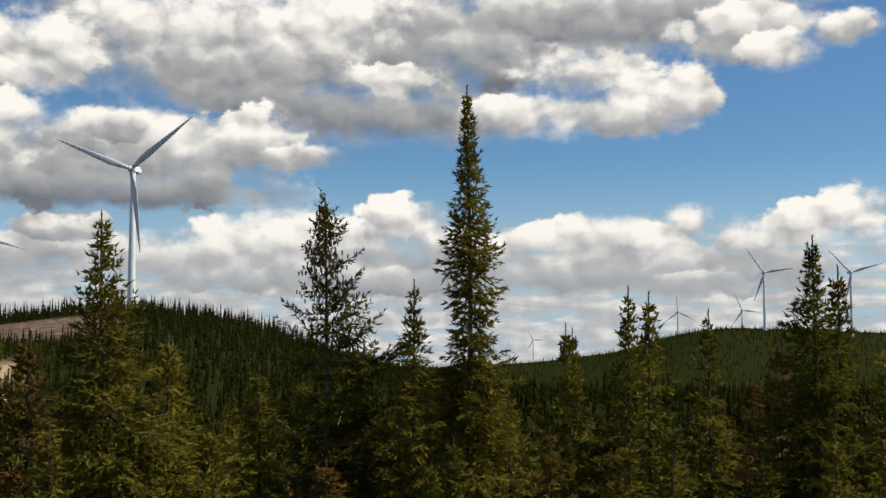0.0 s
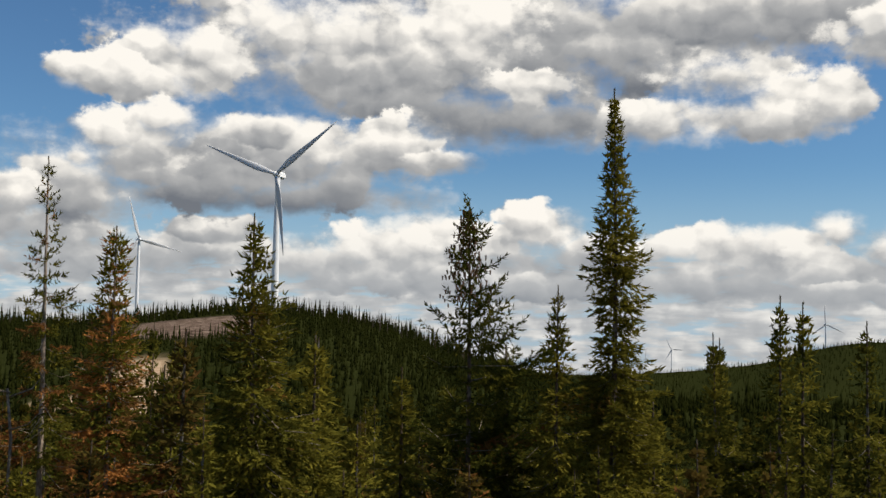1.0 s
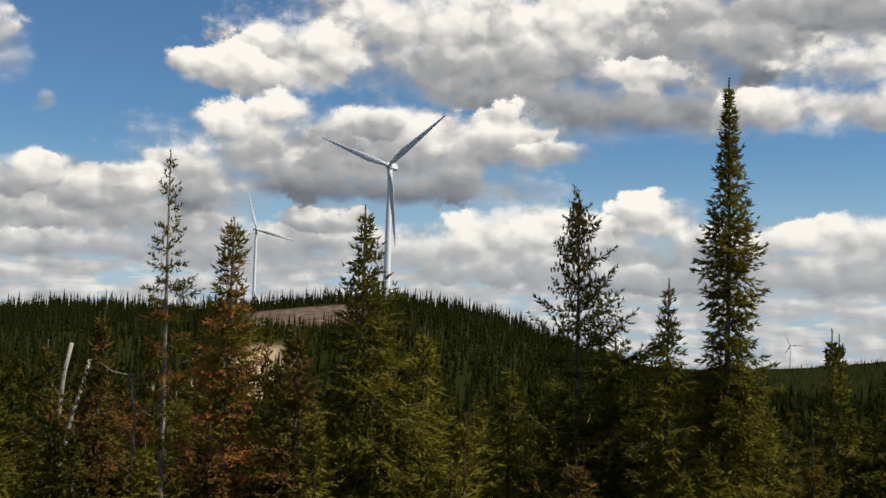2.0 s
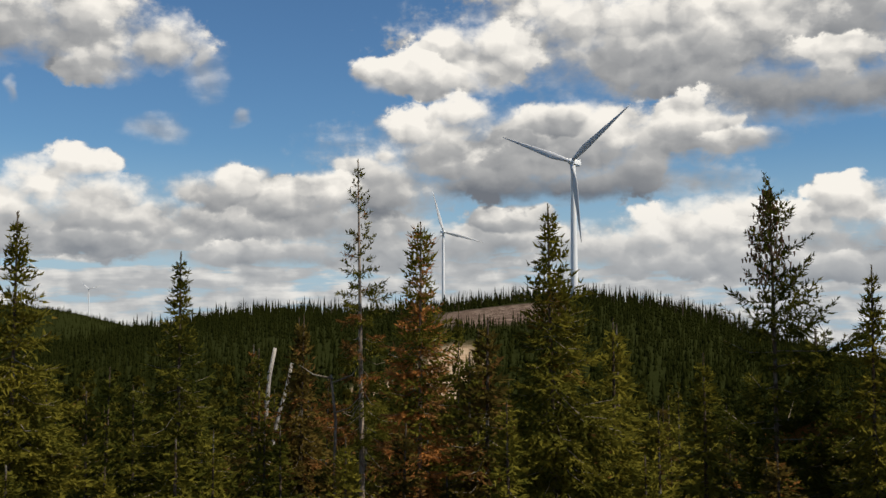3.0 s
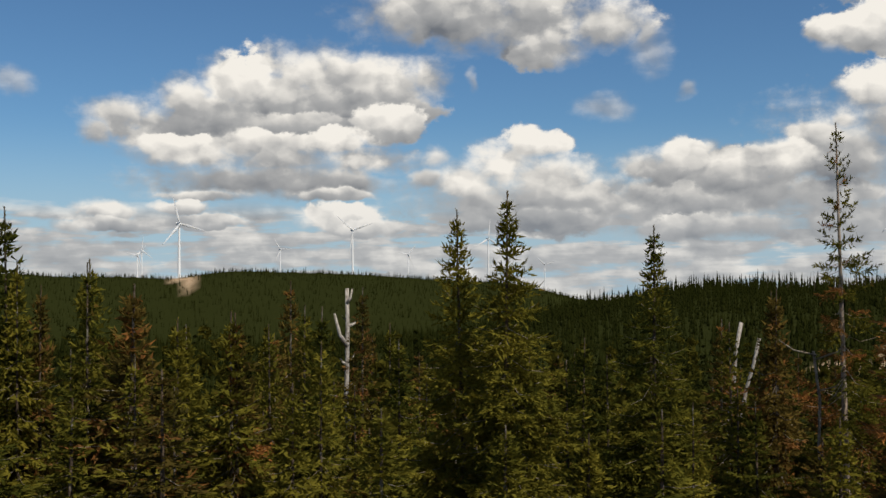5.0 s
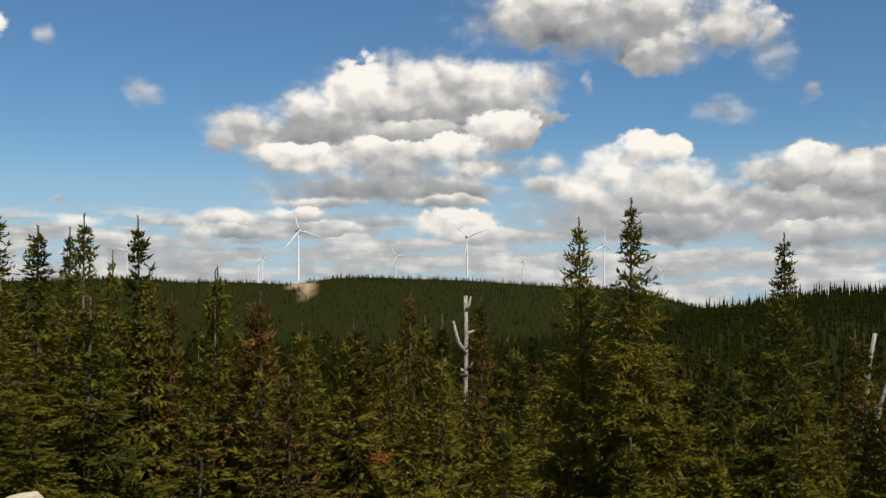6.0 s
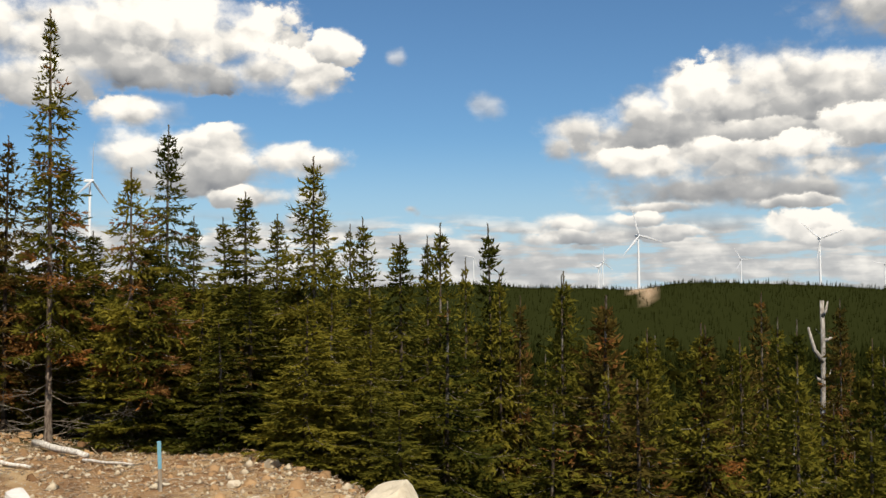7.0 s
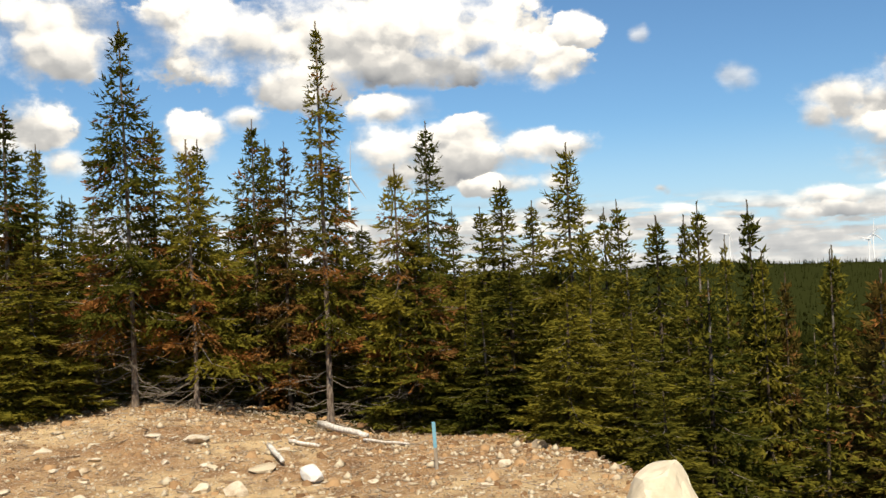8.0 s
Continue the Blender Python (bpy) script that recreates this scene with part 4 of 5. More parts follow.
def woods(name, seed, n, r_lo, r_hi, tall, tiers, sides, label, turn_lo=-32, turn_hi=124, power=1.0, uneven=0.26):
    """Many small spruces in one mesh: stacked ragged skirts on a stem."""
    g = np.random.RandomState(seed)
    turn = g.uniform(turn_lo, turn_hi, n)
    r = np.sqrt(r_lo ** 2 + (r_hi ** 2 - r_lo ** 2) * g.rand(n) ** power)
    x, y = -np.sin(np.radians(turn)) * r, np.cos(np.radians(turn)) * r
    sand, rock = clearing(x, y)
    keep = (sand < 0.15) & (rock < 0.25)
    turn, r, x, y = turn[keep], r[keep], x[keep], y[keep]
    n = len(x)
    z = ground_height(x, y) - 0.1
    clump = waves(x / 14, y / 14, seed) * 0.25 + 1
    h = tall * np.clip(g.lognormal(0, uneven, n), 0.4, 1.9) * np.clip(clump, 0.6, 1.3)
    w = h * g.uniform(0.10, 0.165, n)
    lean = g.normal(0, 0.02, (n, 2)) * h[:, None]
    verts, tris, per = [], [], tiers * (sides + 1)
    a0 = g.uniform(0, 6.28, n)
    for t in range(tiers):
        top, low = 1 - t / tiers * 0.86, 1 - (t + 1.25) / tiers * 0.86
        low = max(low, 0.06)
        size = (t + 1.0) / tiers
        verts.append(np.stack([x + lean[:, 0] * top, y + lean[:, 1] * top, z + h * top], -1))
        for s in range(sides):
            a = a0 + t * 0.9 + s * 2 * math.pi / sides
            q = w * size * g.uniform(0.55, 1.2, n)
            verts.append(np.stack([x + np.cos(a) * q, y + np.sin(a) * q, z + h * (low + g.uniform(-0.06, 0.03, n))], -1))
        for s in range(sides):
            b = t * (sides + 1)
            tris.append((b, b + 1 + s, b + 1 + (s + 1) % sides))
    verts = np.stack(verts, 1).reshape(-1, 3)
    tris = (np.arange(n)[:, None, None] * per + np.array(tris)[None]).reshape(-1, 3)
    ob = part(name, mesh_from(name, verts, None, tris), FAR_NEEDLES_SHADED, None, label, smooth=True)
    return tagged(ob, category="forest", kind="stuff")


def near_woods(name, seed, n, r_lo, r_hi, coarse, mat, label):
    """Spruces too many to count, of four bough-by-bough builds, in one mesh."""
    g = np.random.RandomState(seed)
    builds = [spruce_meshes(60 + k, "full", 5.0, 0.95, coarse)[2][::2] for k in range(4)]
    allv, allq, total = [], [], 0
    for k in range(n):
        turn, r = g.uniform(-31, 123), math.sqrt(g.uniform(r_lo ** 2, r_hi ** 2))
        x, y = polar(turn, r)
        z = float(ground_height(x, y)) - 0.1
        v, q = builds[k % 4]
        crest = np.interp(turn, [-30, 0, 30, 50, 66, 80, 90, 100, 123], [-5.2, -4.8, -3.6, -3.0, -2.4, -0.4, 0.8, 2.2, 3.4])
        h = min(g.uniform(4.0, 7.2), EYE + r * math.tan(radians(float(crest) + g.uniform(-1.0, 0.3))) - z)
        if h < 2.2:
            continue
        a, w = g.uniform(0, 6.28), g.uniform(0.8, 1.25) * (0.6 + 0.08 * h)
        c, s = math.cos(a) * w, math.sin(a) * w
        allv.append(np.stack([v[:, 0] * c - v[:, 1] * s + x, v[:, 0] * s + v[:, 1] * c + y, v[:, 2] * h / 5 + z], -1))
        allq.append(q + total)
        total += len(v)
    ob = part(name, mesh_from(name, np.concatenate(allv), None, np.concatenate(allq)), mat, None, label)
    return tagged(ob, category="forest", kind="stuff")


near_woods("spruce_thicket", 20, 320, 15, 46, 4.4, THICKET_NEEDLES, "thick stand of green spruces behind the pad's edge")
near_woods("spruce_wood", 21, 740, 44, 125, 7.5, FAR_NEEDLES_SHADED, "spruce wood of pointed green trees down the hollow")
woods("hillside_spruces", 22, 21000, 115, 600, 4.8, 3, 4, "spruce forest over the turbine hill, its green darkened for cloud shadow", -32, 82, power=0.9)
woods("ridge_spruces", 23, 26000, 620, 1640, 5.2, 2, 4, "spruce forest over the far ridges, its green darkened for cloud shadow", power=0.85)
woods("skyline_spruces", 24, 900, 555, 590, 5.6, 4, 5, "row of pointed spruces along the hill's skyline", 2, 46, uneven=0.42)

def skyline_stems():
    """Thin dead stems standing along the hill's crest."""
    g = np.random.RandomState(31)
    n = 240
    turn = np.where(g.rand(n) < 0.6, g.uniform(6.5, 17.5, n), g.uniform(17.5, 32, n))
    r = g.uniform(540, 592, n)
    x, y = -np.sin(np.radians(turn)) * r, np.cos(np.radians(turn)) * r
    p = np.stack([x, y, ground_height(x, y) - 0.2], -1)
    d = np.stack([g.normal(0, 0.03, n), g.normal(0, 0.03, n), np.ones(n)], -1) * g.uniform(4.0, 10.5, n)[:, None]
    v, q = tubes(p, p + d * 0.5, p + d, np.full(n, 0.20), np.full(n, 0.07))
    ob = part("skyline_dead_stems", mesh_from("skyline_dead_stems", v, q), BARK_SHADED, None, "bare dead stems along the hill's crest")
    return tagged(ob, category="dead trees", kind="stuff")


skyline_stems()

# ---- wind turbines ----


def lathe(bm, rows, sides, at=Matrix()):
    """A turned body: rows of (radius, height), closed at both ends."""
    rings = []
    for radius, h in rows:
        rings.append([bm.verts.new(at @ Vector((radius * math.cos(2 * math.pi * s / sides), radius * math.sin(2 * math.pi * s / sides), h))) for s in range(sides)])
    for a, b in zip(rings, rings[1:]):
        for s in range(sides):
            bm.faces.new((a[s], a[(s + 1) % sides], b[(s + 1) % sides], b[s]))
    bm.faces.new(rings[0][::-1])
    bm.faces.new(rings[-1])
    return bm


def blade_mesh(long):
    """A twisted, tapered blade that points up, with a round root."""
    bm = bmesh.new()
    rings = []
    for k in range(13):
        u = k / 12
        chord = 1.9 if u < 0.04 else 1.9 + 1.7 * math.sin(min(1, (u - 0.04) / 0.2) * math.pi / 2) if u < 0.22 else 3.6 * (1 - (u - 0.22) / 0.78) ** 0.9 + 0.25
        thick = 1.9 * (1 - min(1, u / 0.2)) + (0.22 * chord) * min(1, u / 0.2) * (1 - 0.5 * u)
        twist = math.radians(16 * (1 - u) ** 1.6 + 2)
        ring = []
        for s in range(10):
            a = 2 * math.pi * s / 10
            px = chord * (0.5 * math.cos(a) - 0.12 * min(1, u * 5))
            py = thick * 0.5 * math.sin(a)
            ring.append(bm.verts.new((px * math.cos(twist) - py * math.sin(twist), px * math.sin(twist) + py * math.cos(twist) - 1.2 * u * u, u * long)))
        rings.append(ring)
    for a, b in zip(rings, rings[1:]):
        for s in range(10):
            bm.faces.new((a[s], a[(s + 1) % 10], b[(s + 1) % 10], b[s]))
    bm.faces.new(rings[0][::-1])
    bm.faces.new(rings[-1])
    return bm


def wind_turbine(turn, r, hub_rise, facing, spin, long, label, sides=28):
    """hub_rise: degrees of the hub over the horizon; facing: degrees that the rotor is turned from the standpoint; spin: the first blade's."""
    x, y = polar(turn, r)
    foot = float(ground_height(x, y)) - 0.4
    hub = EYE + r * math.tan(radians(hub_rise)) - foot
    root = tagged(new("wind_turbine"), label, "wind turbine", "wind turbines")
    root.matrix_basis = pose(x, y, foot, 0, 0, turn + facing)
    top = hub - 1.6
    steps = 5
    for k in range(steps):  # tower cans with flanges between
        lo, hi = top * k / steps, top * (k + 1) / steps
        rad = lambda h: 2.25 - 0.95 * h / top
        part("tower_section", lathe(bmesh.new(), [(rad(lo), lo), (rad(hi), hi - 0.25), (rad(hi) + 0.05, hi - 0.2), (rad(hi) + 0.05, hi)], sides), WHITE_TRIM, root, smooth=False)
    bm = bmesh.new()
    bmesh.ops.create_cube(bm, size=1.0, matrix=Matrix.Translation((0, 2.6, hub)) @ Matrix.Diagonal((3.4, 9.5, 3.5, 1)))
    bmesh.ops.bevel(bm, geom=bm.edges[:], offset=0.6, segments=3, affect="EDGES")
    nacelle = part("nacelle", bm, WHITE_TRIM, root)
    bm = bmesh.new()
    bmesh.ops.create_cube(bm, size=1.0, matrix=Matrix.Translation((0, 6.4, hub + 2.0)) @ Matrix.Diagonal((2.2, 1.2, 0.7, 1)))
    bmesh.ops.bevel(bm, geom=bm.edges[:], offset=0.15, segments=2, affect="EDGES")
    part("cooler", bm, WHITE_TRIM, nacelle)
    hub_at = Matrix.Translation((0, -2.2, hub)) @ pose(0, 0, 0, 90, 0, 0)
    part("spinner", lathe(bmesh.new(), [(1.5, -0.4), (1.75, 0.4), (1.6, 1.5), (1.0, 2.4), (0.3, 2.8)], 20, hub_at), WHITE_TRIM, root)
    shape = bpy.data.meshes.new("blade")
    bm = blade_mesh(long)
    bm.to_mesh(shape)
    bm.free()
    for k in range(3):
        b = part("blade", shape, BLADE, root, smooth=True)
        b.matrix_basis = Matrix.Translation((0, -2.9, hub)) @ pose(0, 0, 0, 0, -spin + 120 * k, 0) @ Matrix.Translation((0, 0, 1.2))
    return root


NEAR_T = "tall white three-bladed wind turbine beside the stony clearing"
HILL_T = "white three-bladed wind turbine on a forested ridge"
FAR_T = "small distant white wind turbine beyond the ridge"
for row in ((17.13, 575, 7.64, -25, 68, 45, NEAR_T), (24.44, 1090, 3.80, 14, 16, 44, HILL_T), (-17.32, 1520, 2.03, 20, 38, 44, HILL_T),
            (-21.64, 1430, 1.97, 24, 46, 44, HILL_T), (63.80, 1570, 2.94, 30, 17, 43, HILL_T), (54.36, 1900, 2.61, 20, 50, 44, HILL_T),
            (46.75, 2200, 2.10, 34, -4, 44, FAR_T), (-12.78, 2500, -0.08, 20, 5, 44, FAR_T), (-16.16, 2500, 0.0, 20, 24, 44, FAR_T),
            (-4.88, 3600, -1.61, 10, 28, 42, FAR_T), (65.98, 3000, 1.22, 40, 78, 42, FAR_T), (65.75, 3050, 1.48, 35, -3, 42, FAR_T),
            (58.36, 3300, 1.55, 25, 33, 42, FAR_T), (51.24, 3300, 1.24, 25, 80, 42, FAR_T), (43.59, 3800, 0.61, 20, 48, 42, FAR_T),
            (93.79, 1250, 5.90, 62, -2, 45, HILL_T), (72.93, 3500, 1.82, 20, 78, 42, FAR_T), (-3.49, 4300, -2.14, 20, 0, 42, FAR_T)):
    wind_turbine(*row)

# ---- dead standing wood ----


def on_ground(turn, r, lift=0.0, base=(-0.19, -0.40)):
    """A place on the ground as seen from the standpoint by the pad."""
    x, y = polar(turn, r)
    x, y = x + base[0], y + base[1]
    return x, y, float(ground_height(x, y)) + lift


def limb(bm, points, r0, r1, sides=7, seed=0):
    """A tapering, slightly knobbly limb through the points."""
    g = random.Random(seed)
    rings, n = [], len(points)
    for k, p in enumerate(points):
        a, b = Vector(points[max(0, k - 1)]), Vector(points[min(n - 1, k + 1)])
        along = (b - a).normalized()
        u = along.orthogonal().normalized()
        v = along.cross(u)
        rad = r0 + (r1 - r0) * k / (n - 1)
        rings.append([bm.verts.new(Vector(p) + (u * math.cos(2 * math.pi * s / sides) + v * math.sin(2 * math.pi * s / sides)) * rad * g.uniform(0.88, 1.12)) for s in range(sides)])
    for a, b in zip(rings, rings[1:]):
        for s in range(sides):
            bm.faces.new((a[s], a[(s + 1) % sides], b[(s + 1) % sides], b[s]))
    bm.faces.new(rings[0][::-1])
    bm.faces.new(rings[-1])
    return bm


def snag(turn, r, top_rise, label, limbs, lean=(0.0, 0.0), r0=0.065, base_y=0.0, mat=SILVER):
    """A dead stem: limbs are (height below the top, sideways reach, rise, radius)."""
    x, y, foot = on_ground(turn, r, -0.1, (0.0, base_y))
    h = EYE + r * math.tan(radians(top_rise)) - foot
    root = tagged(new("dead_tree"), label, "dead tree", "weathered dead stems")
    root.matrix_basis = pose(x, y, foot, 0, 0, turn) @ Matrix.Translation((-lean[0] * h, 0, 0))
    g = random.Random(int(r * 10))
    pts = [(lean[0] * k / 9 * h + g.uniform(-0.045, 0.045), lean[1] * k / 9 * h + g.uniform(-0.045, 0.045), h * k / 9) for k in range(10)]
    part("stem", limb(bmesh.new(), pts, r0, r0 * 0.45, seed=3), mat, root, smooth=True)
    for k, (below, reach, rise, rad) in enumerate(limbs):
        z = h - below
        x0 = lean[0] * z
        mid = (x0 + reach * 0.6, g.uniform(-0.1, 0.1), z + rise * 0.35)
        part("limb", limb(bmesh.new(), [(x0, 0, z), mid, (x0 + reach, g.uniform(-0.15, 0.15), z + rise)], rad, rad * 0.4, seed=k), mat, root, smooth=True)
    return root


snag(55.62, 19.7, -0.65, "forked silver-grey dead tree with broken limbs", [(1.10, -0.24, 0.62, 0.05), (0.72, 0.16, 0.06, 0.04), (0.28, 0.10, 0.26, 0.035), (1.45, -0.13, 0.10, 0.035), (1.40, 0.14, 0.14, 0.035), (0.62, -0.10, 0.10, 0.02)], base_y=0.0, r0=0.075)
snag(33.85, 24.2, -2.6, "bare silver-grey dead stem standing upright", [(1.2, 0.1, 0.08, 0.015)], (0.14, 0), 0.09)
snag(32.95, 24.5, -3.45, "bare leaning dead stem with a stub", [(1.15, 0.24, -0.02, 0.02), (0.25, 0.05, 0.08, 0.02)], (0.24, 0), 0.075)
snag(30.7, 13.6, -4.1, "thin grey dead stem with bare boughs", [(0.05, -0.45, 0.18, 0.012), (0.1, 0.4, 0.3, 0.012), (0.5, 0.35, 0.2, 0.01)], (0.0, 0), 0.035, mat=TWIG)

snag(57.3, 17.0, -6.4, "broken pale dead stem with a side stub", [(0.03, 0.26, 0.0, 0.022)], (0.0, 0), 0.03, 0.0)

# ---- on the pad ----


def rough_stone(seed, flat=0.7, detail=2):
    bm = bmesh.new()
    bmesh.ops.create_icosphere(bm, subdivisions=detail, radius=1.0)
    g = random.Random(seed)
    planes = [(Vector((g.gauss(0, 1), g.gauss(0, 1), g.gauss(0, 1))).normalized(), g.uniform(0.42, 0.78)) for _ in range(10)]
    for v in bm.verts:
        p = v.co.copy()
        for way, lim in planes:  # knock flats into the ball
            d = p.dot(way)
            if d > lim:
                p -= way * (d - lim) * 0.92
        p += p.normalized() * noise.noise(p * 2.3 + Vector((seed, 0, 0))) * 0.09
        v.co = Vector((p.x, p.y, p.z * flat))
    return bm


def mesh_of(name, bm):
    me = bpy.data.meshes.new(name)
    bm.to_mesh(me)
    bm.free()
    return me


def boulder(turn, r, size, seed, label, spin=0, sink=0.25, mat=STONE):
    x, y, z = on_ground(turn, r)
    ob = part("boulder", rough_stone(seed, 1.0, 3), mat, None, label, smooth=False)
    ob.matrix_basis = pose(x, y, z + size[2] * (1 - 2 * sink) * 0.5, 0, 0, spin) @ Matrix.Diagonal((*size, 1))
    return tagged(ob, category="boulder", group="boulders on the pad")


boulder(77.1, 7.6, (0.34, 0.32, 0.36), 5, "pale angular granite boulder on the pad's edge", 40, 0.28, CREAM)
boulder(96.3, 9.0, (0.20, 0.13, 0.12), 8, "rounded white quartz boulder in sandy soil", 20, 0.2, QUARTZ)
boulder(111.2, 8.7, (0.24, 0.17, 0.10), 21, "flat pale slab sunk in sandy soil", 75, 0.3, CREAM)
boulder(108.6, 8.6, (0.15, 0.12, 0.09), 22, "small cream granite boulder in sandy soil", 10, 0.3, CREAM)
boulder(100.6, 8.6, (0.17, 0.12, 0.10), 23, "tan granite boulder half sunk in soil", 60, 0.3)
boulder(102.4, 8.8, (0.12, 0.10, 0.06), 24, "small cream granite boulder in sandy soil", 30, 0.3, CREAM)
boulder(83.8, 10.3, (0.13, 0.11, 0.08), 9, "tan granite boulder at the tree line", 0, 0.25)

STONES = [mesh_of("stone", rough_stone(40 + k, 0.62, 2)) for k in range(7)]
rng = np.random.RandomState(5)
made = 0
while made < 280:
    turn, r = rng.uniform(74, 120), rng.uniform(6.0, 15.5)
    edge = 7.0 + 5.0 * float(eased(turn, 74, 95)) + 4.0 * float(eased(turn, 95, 112))
    if r > edge:
        continue
    size = min(0.13, 0.020 * math.exp(rng.normal(0.25, 0.62)))
    x, y, z = on_ground(turn, r, size * 0.15)
    s = part("stone", STONES[made % 7], STONE, None, "pale stone lying in sandy soil")
    tagged(s, category="stone", group="stones on the pad")
    s.matrix_basis = pose(x, y, z, 0, 0, rng.uniform(0, 360)) @ Matrix.Diagonal((size * rng.uniform(1, 2.0), size, size * rng.uniform(0.5, 0.95), 1))
    made += 1


def scattered_gravel():
    """Pebbles too small to tell apart."""
    g = np.random.RandomState(9)
    n = 12000
    turn, r = g.uniform(72, 124, n), np.sqrt(g.uniform(5.5 ** 2, 16 ** 2, n))
    x, y = -np.sin(np.radians(turn)) * r, np.cos(np.radians(turn)) * r
    edge = 8.2 + 5.0 * eased(turn, 72, 95) + 4.0 * eased(turn, 95, 112) + 0.4 * waves(x * 2, y * 2, 5)
    keep = r < edge
    x, y = x[keep], y[keep]
    n = len(x)
    z = ground_height(x, y)
    s = 0.011 * np.exp(g.normal(0, 0.6, n))
    corners = np.array([(1, 0, 0), (0, 1, 0), (-1, 0, 0), (0, -1, 0), (0, 0, 0.8), (0, 0, -0.6)], float)
    jit = g.uniform(0.6, 1.5, (n, 6, 1))
    a = g.uniform(0, 6.28, n)
    c = corners[None] * jit * s[:, None, None]
    v = np.stack([c[..., 0] * np.cos(a)[:, None] - c[..., 1] * np.sin(a)[:, None] + x[:, None],
                  c[..., 0] * np.sin(a)[:, None] + c[..., 1] * np.cos(a)[:, None] + y[:, None], c[..., 2] + z[:, None] + s[:, None] * 0.2], -1)
    f = np.array([(0, 1, 4), (1, 2, 4), (2, 3, 4), (3, 0, 4), (1, 0, 5), (2, 1, 5), (3, 2, 5), (0, 3, 5)])
    tris = (np.arange(n)[:, None, None] * 6 + f[None]).reshape(-1, 3)
    ob = part("gravel", mesh_from("gravel", v.reshape(-1, 3), None, tris), STONE, None, "loose pale gravel strewn over sandy soil")
    return tagged(ob, category="gravel", kind="stuff")


scattered_gravel()


def clods():
    """Lumps of brown soil turned up over the pad, thicker towards the trees."""
    g = np.random.RandomState(29)
    n = 5200
    turn, r = g.uniform(72, 124, n), np.sqrt(g.uniform(6.5 ** 2, 16 ** 2, n))
    edge = 8.6 + 5.0 * eased(turn, 72, 95) + 4.0 * eased(turn, 95, 112)
    keep = (r < edge) & (g.rand(n) < np.clip(1.15 - (edge - r) / 5.5, 0.25, 1))
    turn, r = turn[keep], r[keep]
    x, y = -np.sin(np.radians(turn)) * r, np.cos(np.radians(turn)) * r
    n = len(x)
    s = 0.028 * np.exp(g.normal(0, 0.5, n))
    a = np.arange(5) * 2 * math.pi / 5
    ring = np.stack([np.cos(a), np.sin(a), np.full(5, -0.3)], -1)
    cap = np.stack([np.cos(a + 0.5) * 0.6, np.sin(a + 0.5) * 0.6, np.full(5, 0.45)], -1)
    shape = np.concatenate([ring, cap, [[0, 0, 0.62]]])
    v = shape[None] * g.uniform(0.6, 1.4, (n, 11, 1)) * s[:, None, None]
    v = v + np.stack([x, y, ground_height(x, y)], -1)[:, None]
    f = [t for k in range(5) for t in ((k, (k + 1) % 5, 5 + k), ((k + 1) % 5, 5 + (k + 1) % 5, 5 + k), (5 + k, 5 + (k + 1) % 5, 10))]
    tris = (np.arange(n)[:, None, None] * 11 + np.array(f)[None]).reshape(-1, 3)
    ob = part("soil_clods", mesh_from("soil_clods", v.reshape(-1, 3), None, tris), EARTH, None, "brown lumps of turned-up sandy soil")
    return tagged(ob, category="soil", kind="stuff")


clods()


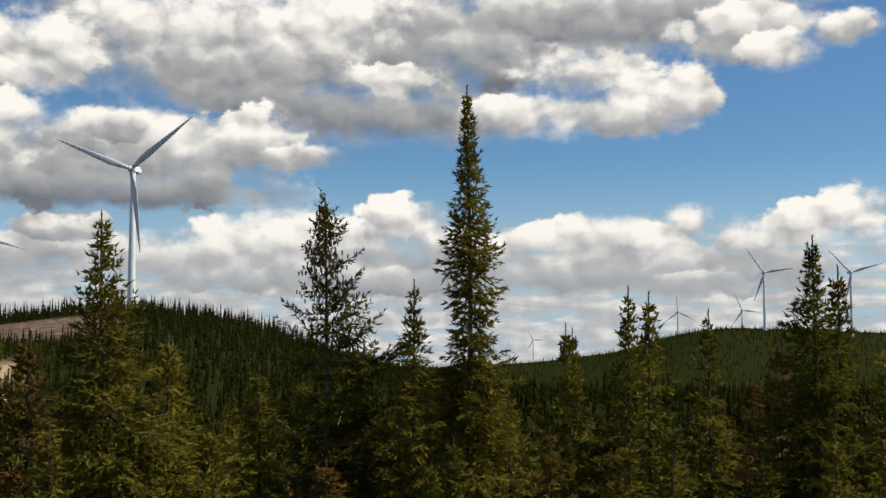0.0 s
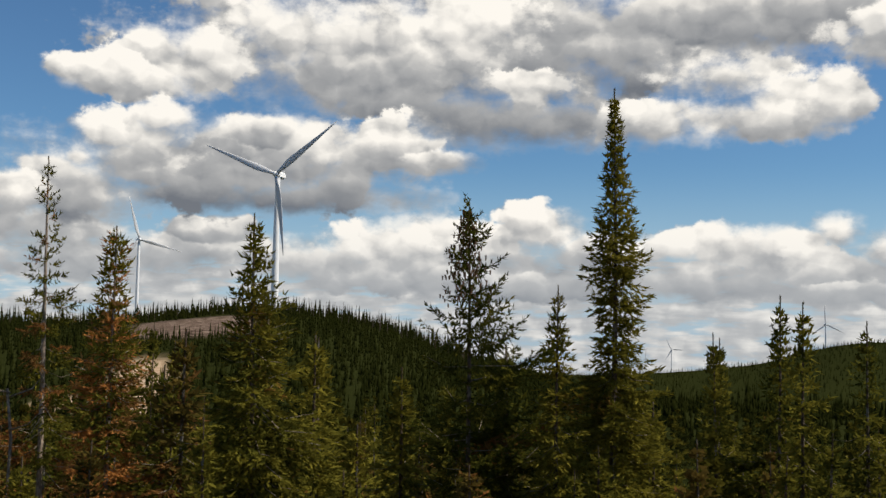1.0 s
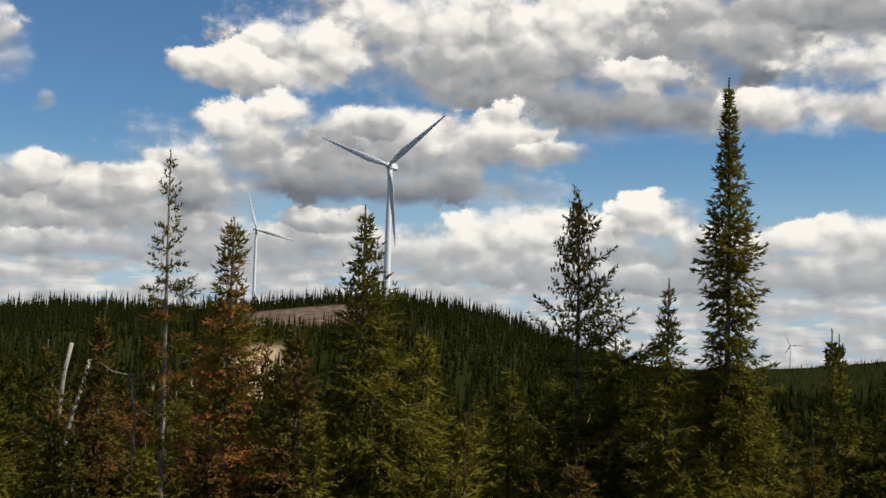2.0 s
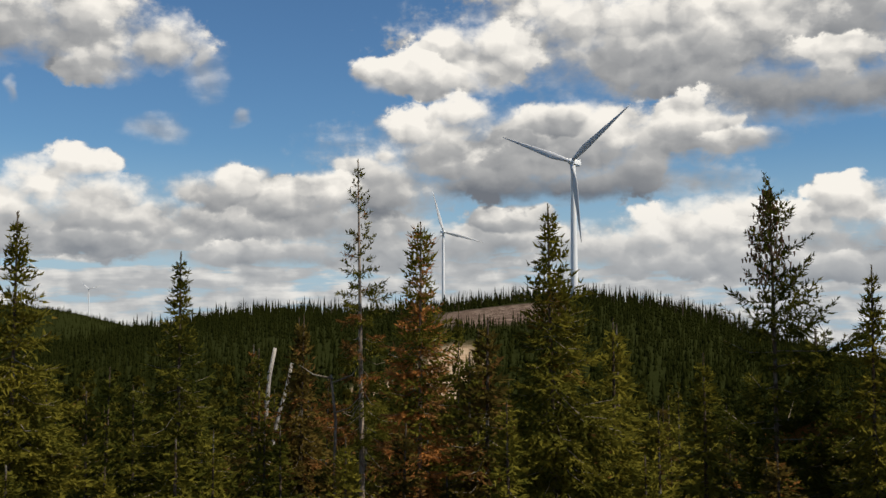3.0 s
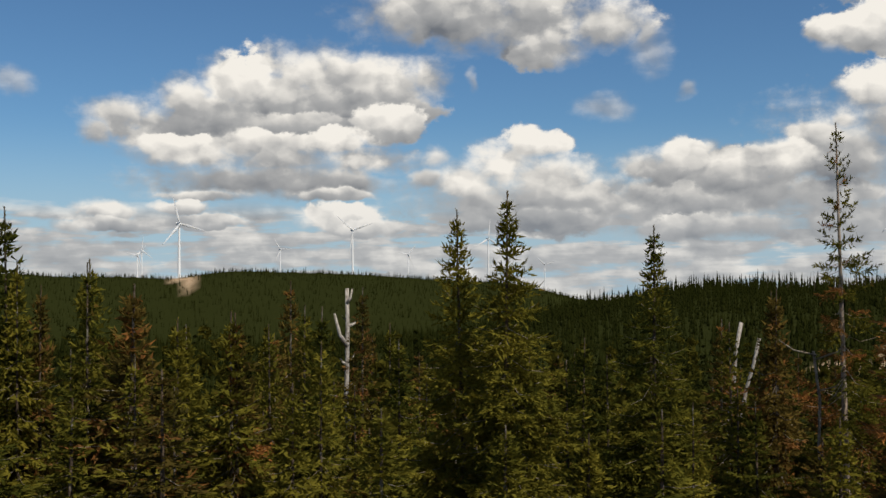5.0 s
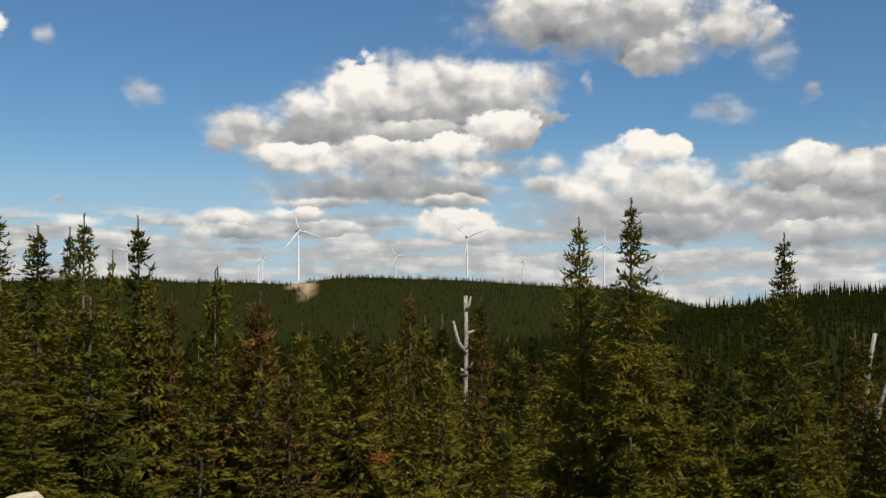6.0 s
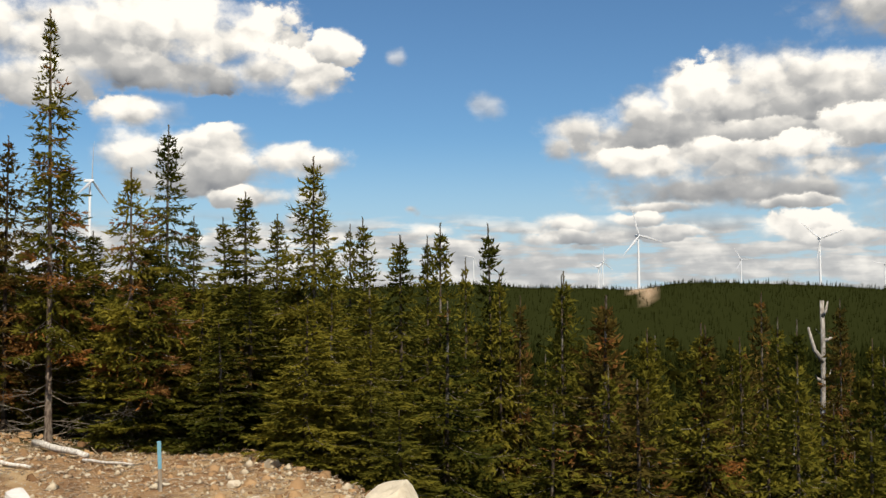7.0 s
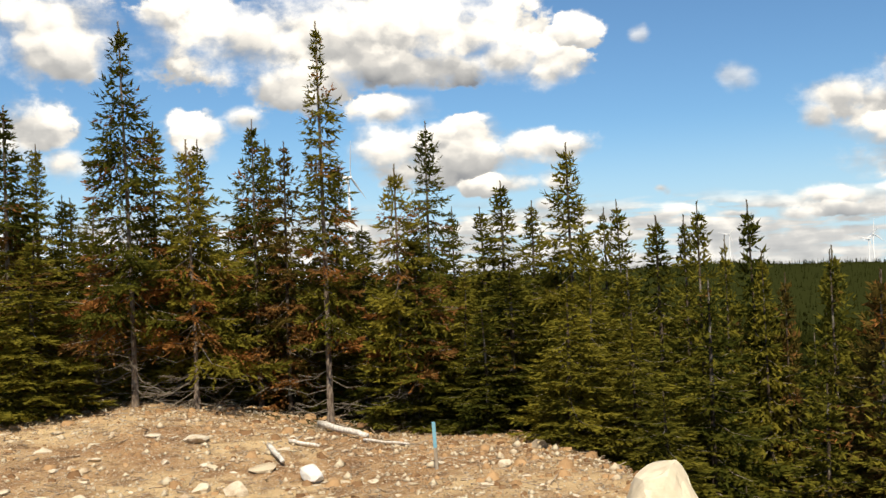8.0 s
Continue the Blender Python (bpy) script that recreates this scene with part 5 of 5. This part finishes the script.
def litter():
    """Broken twigs and roots strewn on the soil."""
    g = np.random.RandomState(13)
    n = 9000
    turn, r = g.uniform(72, 122, n), np.sqrt(g.uniform(6 ** 2, 16 ** 2, n))
    x, y = -np.sin(np.radians(turn)) * r, np.cos(np.radians(turn)) * r
    edge = 8.8 + 5.0 * eased(turn, 72, 95) + 4.0 * eased(turn, 95, 112)
    keep = r < edge
    x, y = x[keep], y[keep]
    n = len(x)
    a, ln = g.uniform(0, 6.28, n), 0.045 * np.exp(g.normal(0, 0.65, n))
    d = np.stack([np.cos(a), np.sin(a), g.uniform(-0.1, 0.35, n)], -1) * ln[:, None]
    p = np.stack([x, y, ground_height(x, y) + 0.01], -1)
    v, q = tubes(p, p + d * 0.5 + g.normal(0, 0.006, (n, 3)), p + d, 0.003 + 0.03 * ln, 0.002 + 0.012 * ln)
    ob = part("twig_litter", mesh_from("twig_litter", v, q), CHIP, None, "broken twigs and wood chips strewn over the soil")
    return tagged(ob, category="twigs", kind="stuff")


litter()


def fallen_log(turn, r, turn2, r2, rad, label, lift=0.05):
    a, b = Vector(on_ground(turn, r, lift)), Vector(on_ground(turn2, r2, lift))
    mid = (a + b) / 2
    pts = [tuple(a + (b - a) * k / 6 - mid + Vector((0, 0, 0.005 * math.sin(k * 1.7)))) for k in range(7)]
    ob = part("fallen_log", limb(bmesh.new(), pts, rad, rad * 0.7, 9, 4), BLEACHED, None, label, smooth=True)
    ob.matrix_basis = Matrix.Translation(mid)
    return tagged(ob, category="log", group="fallen dead wood")


fallen_log(95.9, 12.2, 93.3, 11.4, 0.042, "bleached peeled log lying at the tree line", 0.06)
fallen_log(97.6, 10.6, 96.0, 10.4, 0.022, "thin bleached stick lying on the soil", 0.03)
fallen_log(93.5, 11.0, 91.0, 10.6, 0.016, "thin bleached stick lying on the soil", 0.03)
fallen_log(98.7, 10.2, 98.0, 9.6, 0.03, "broken bleached root lying on the soil", 0.06)


def survey_stake(turn, r, top_rise):
    x, y, z = on_ground(turn, r)
    h = EYE + r * math.tan(radians(top_rise)) - z
    root = tagged(new("survey_stake"), "wooden survey stake with a blue-painted upper half", "stake")
    root.matrix_basis = pose(x, y, z, 0, -2, turn + 8)
    for name, lo, hi, mat, w in (("shaft", -0.1, h * 0.45, STAKE_WOOD, 0.016), ("painted_top", h * 0.45, h, STAKE_BLUE, 0.0165)):
        bm = bmesh.new()
        bmesh.ops.create_cube(bm, size=1.0, matrix=Matrix.Translation((0, 0, (lo + hi) / 2)) @ Matrix.Diagonal((2 * w, w, hi - lo, 1)))
        bmesh.ops.bevel(bm, geom=bm.edges[:], offset=0.003, segments=1, affect="EDGES")
        part(name, bm, mat, root)
    return root


survey_stake(89.5, 9.2, -7.85)
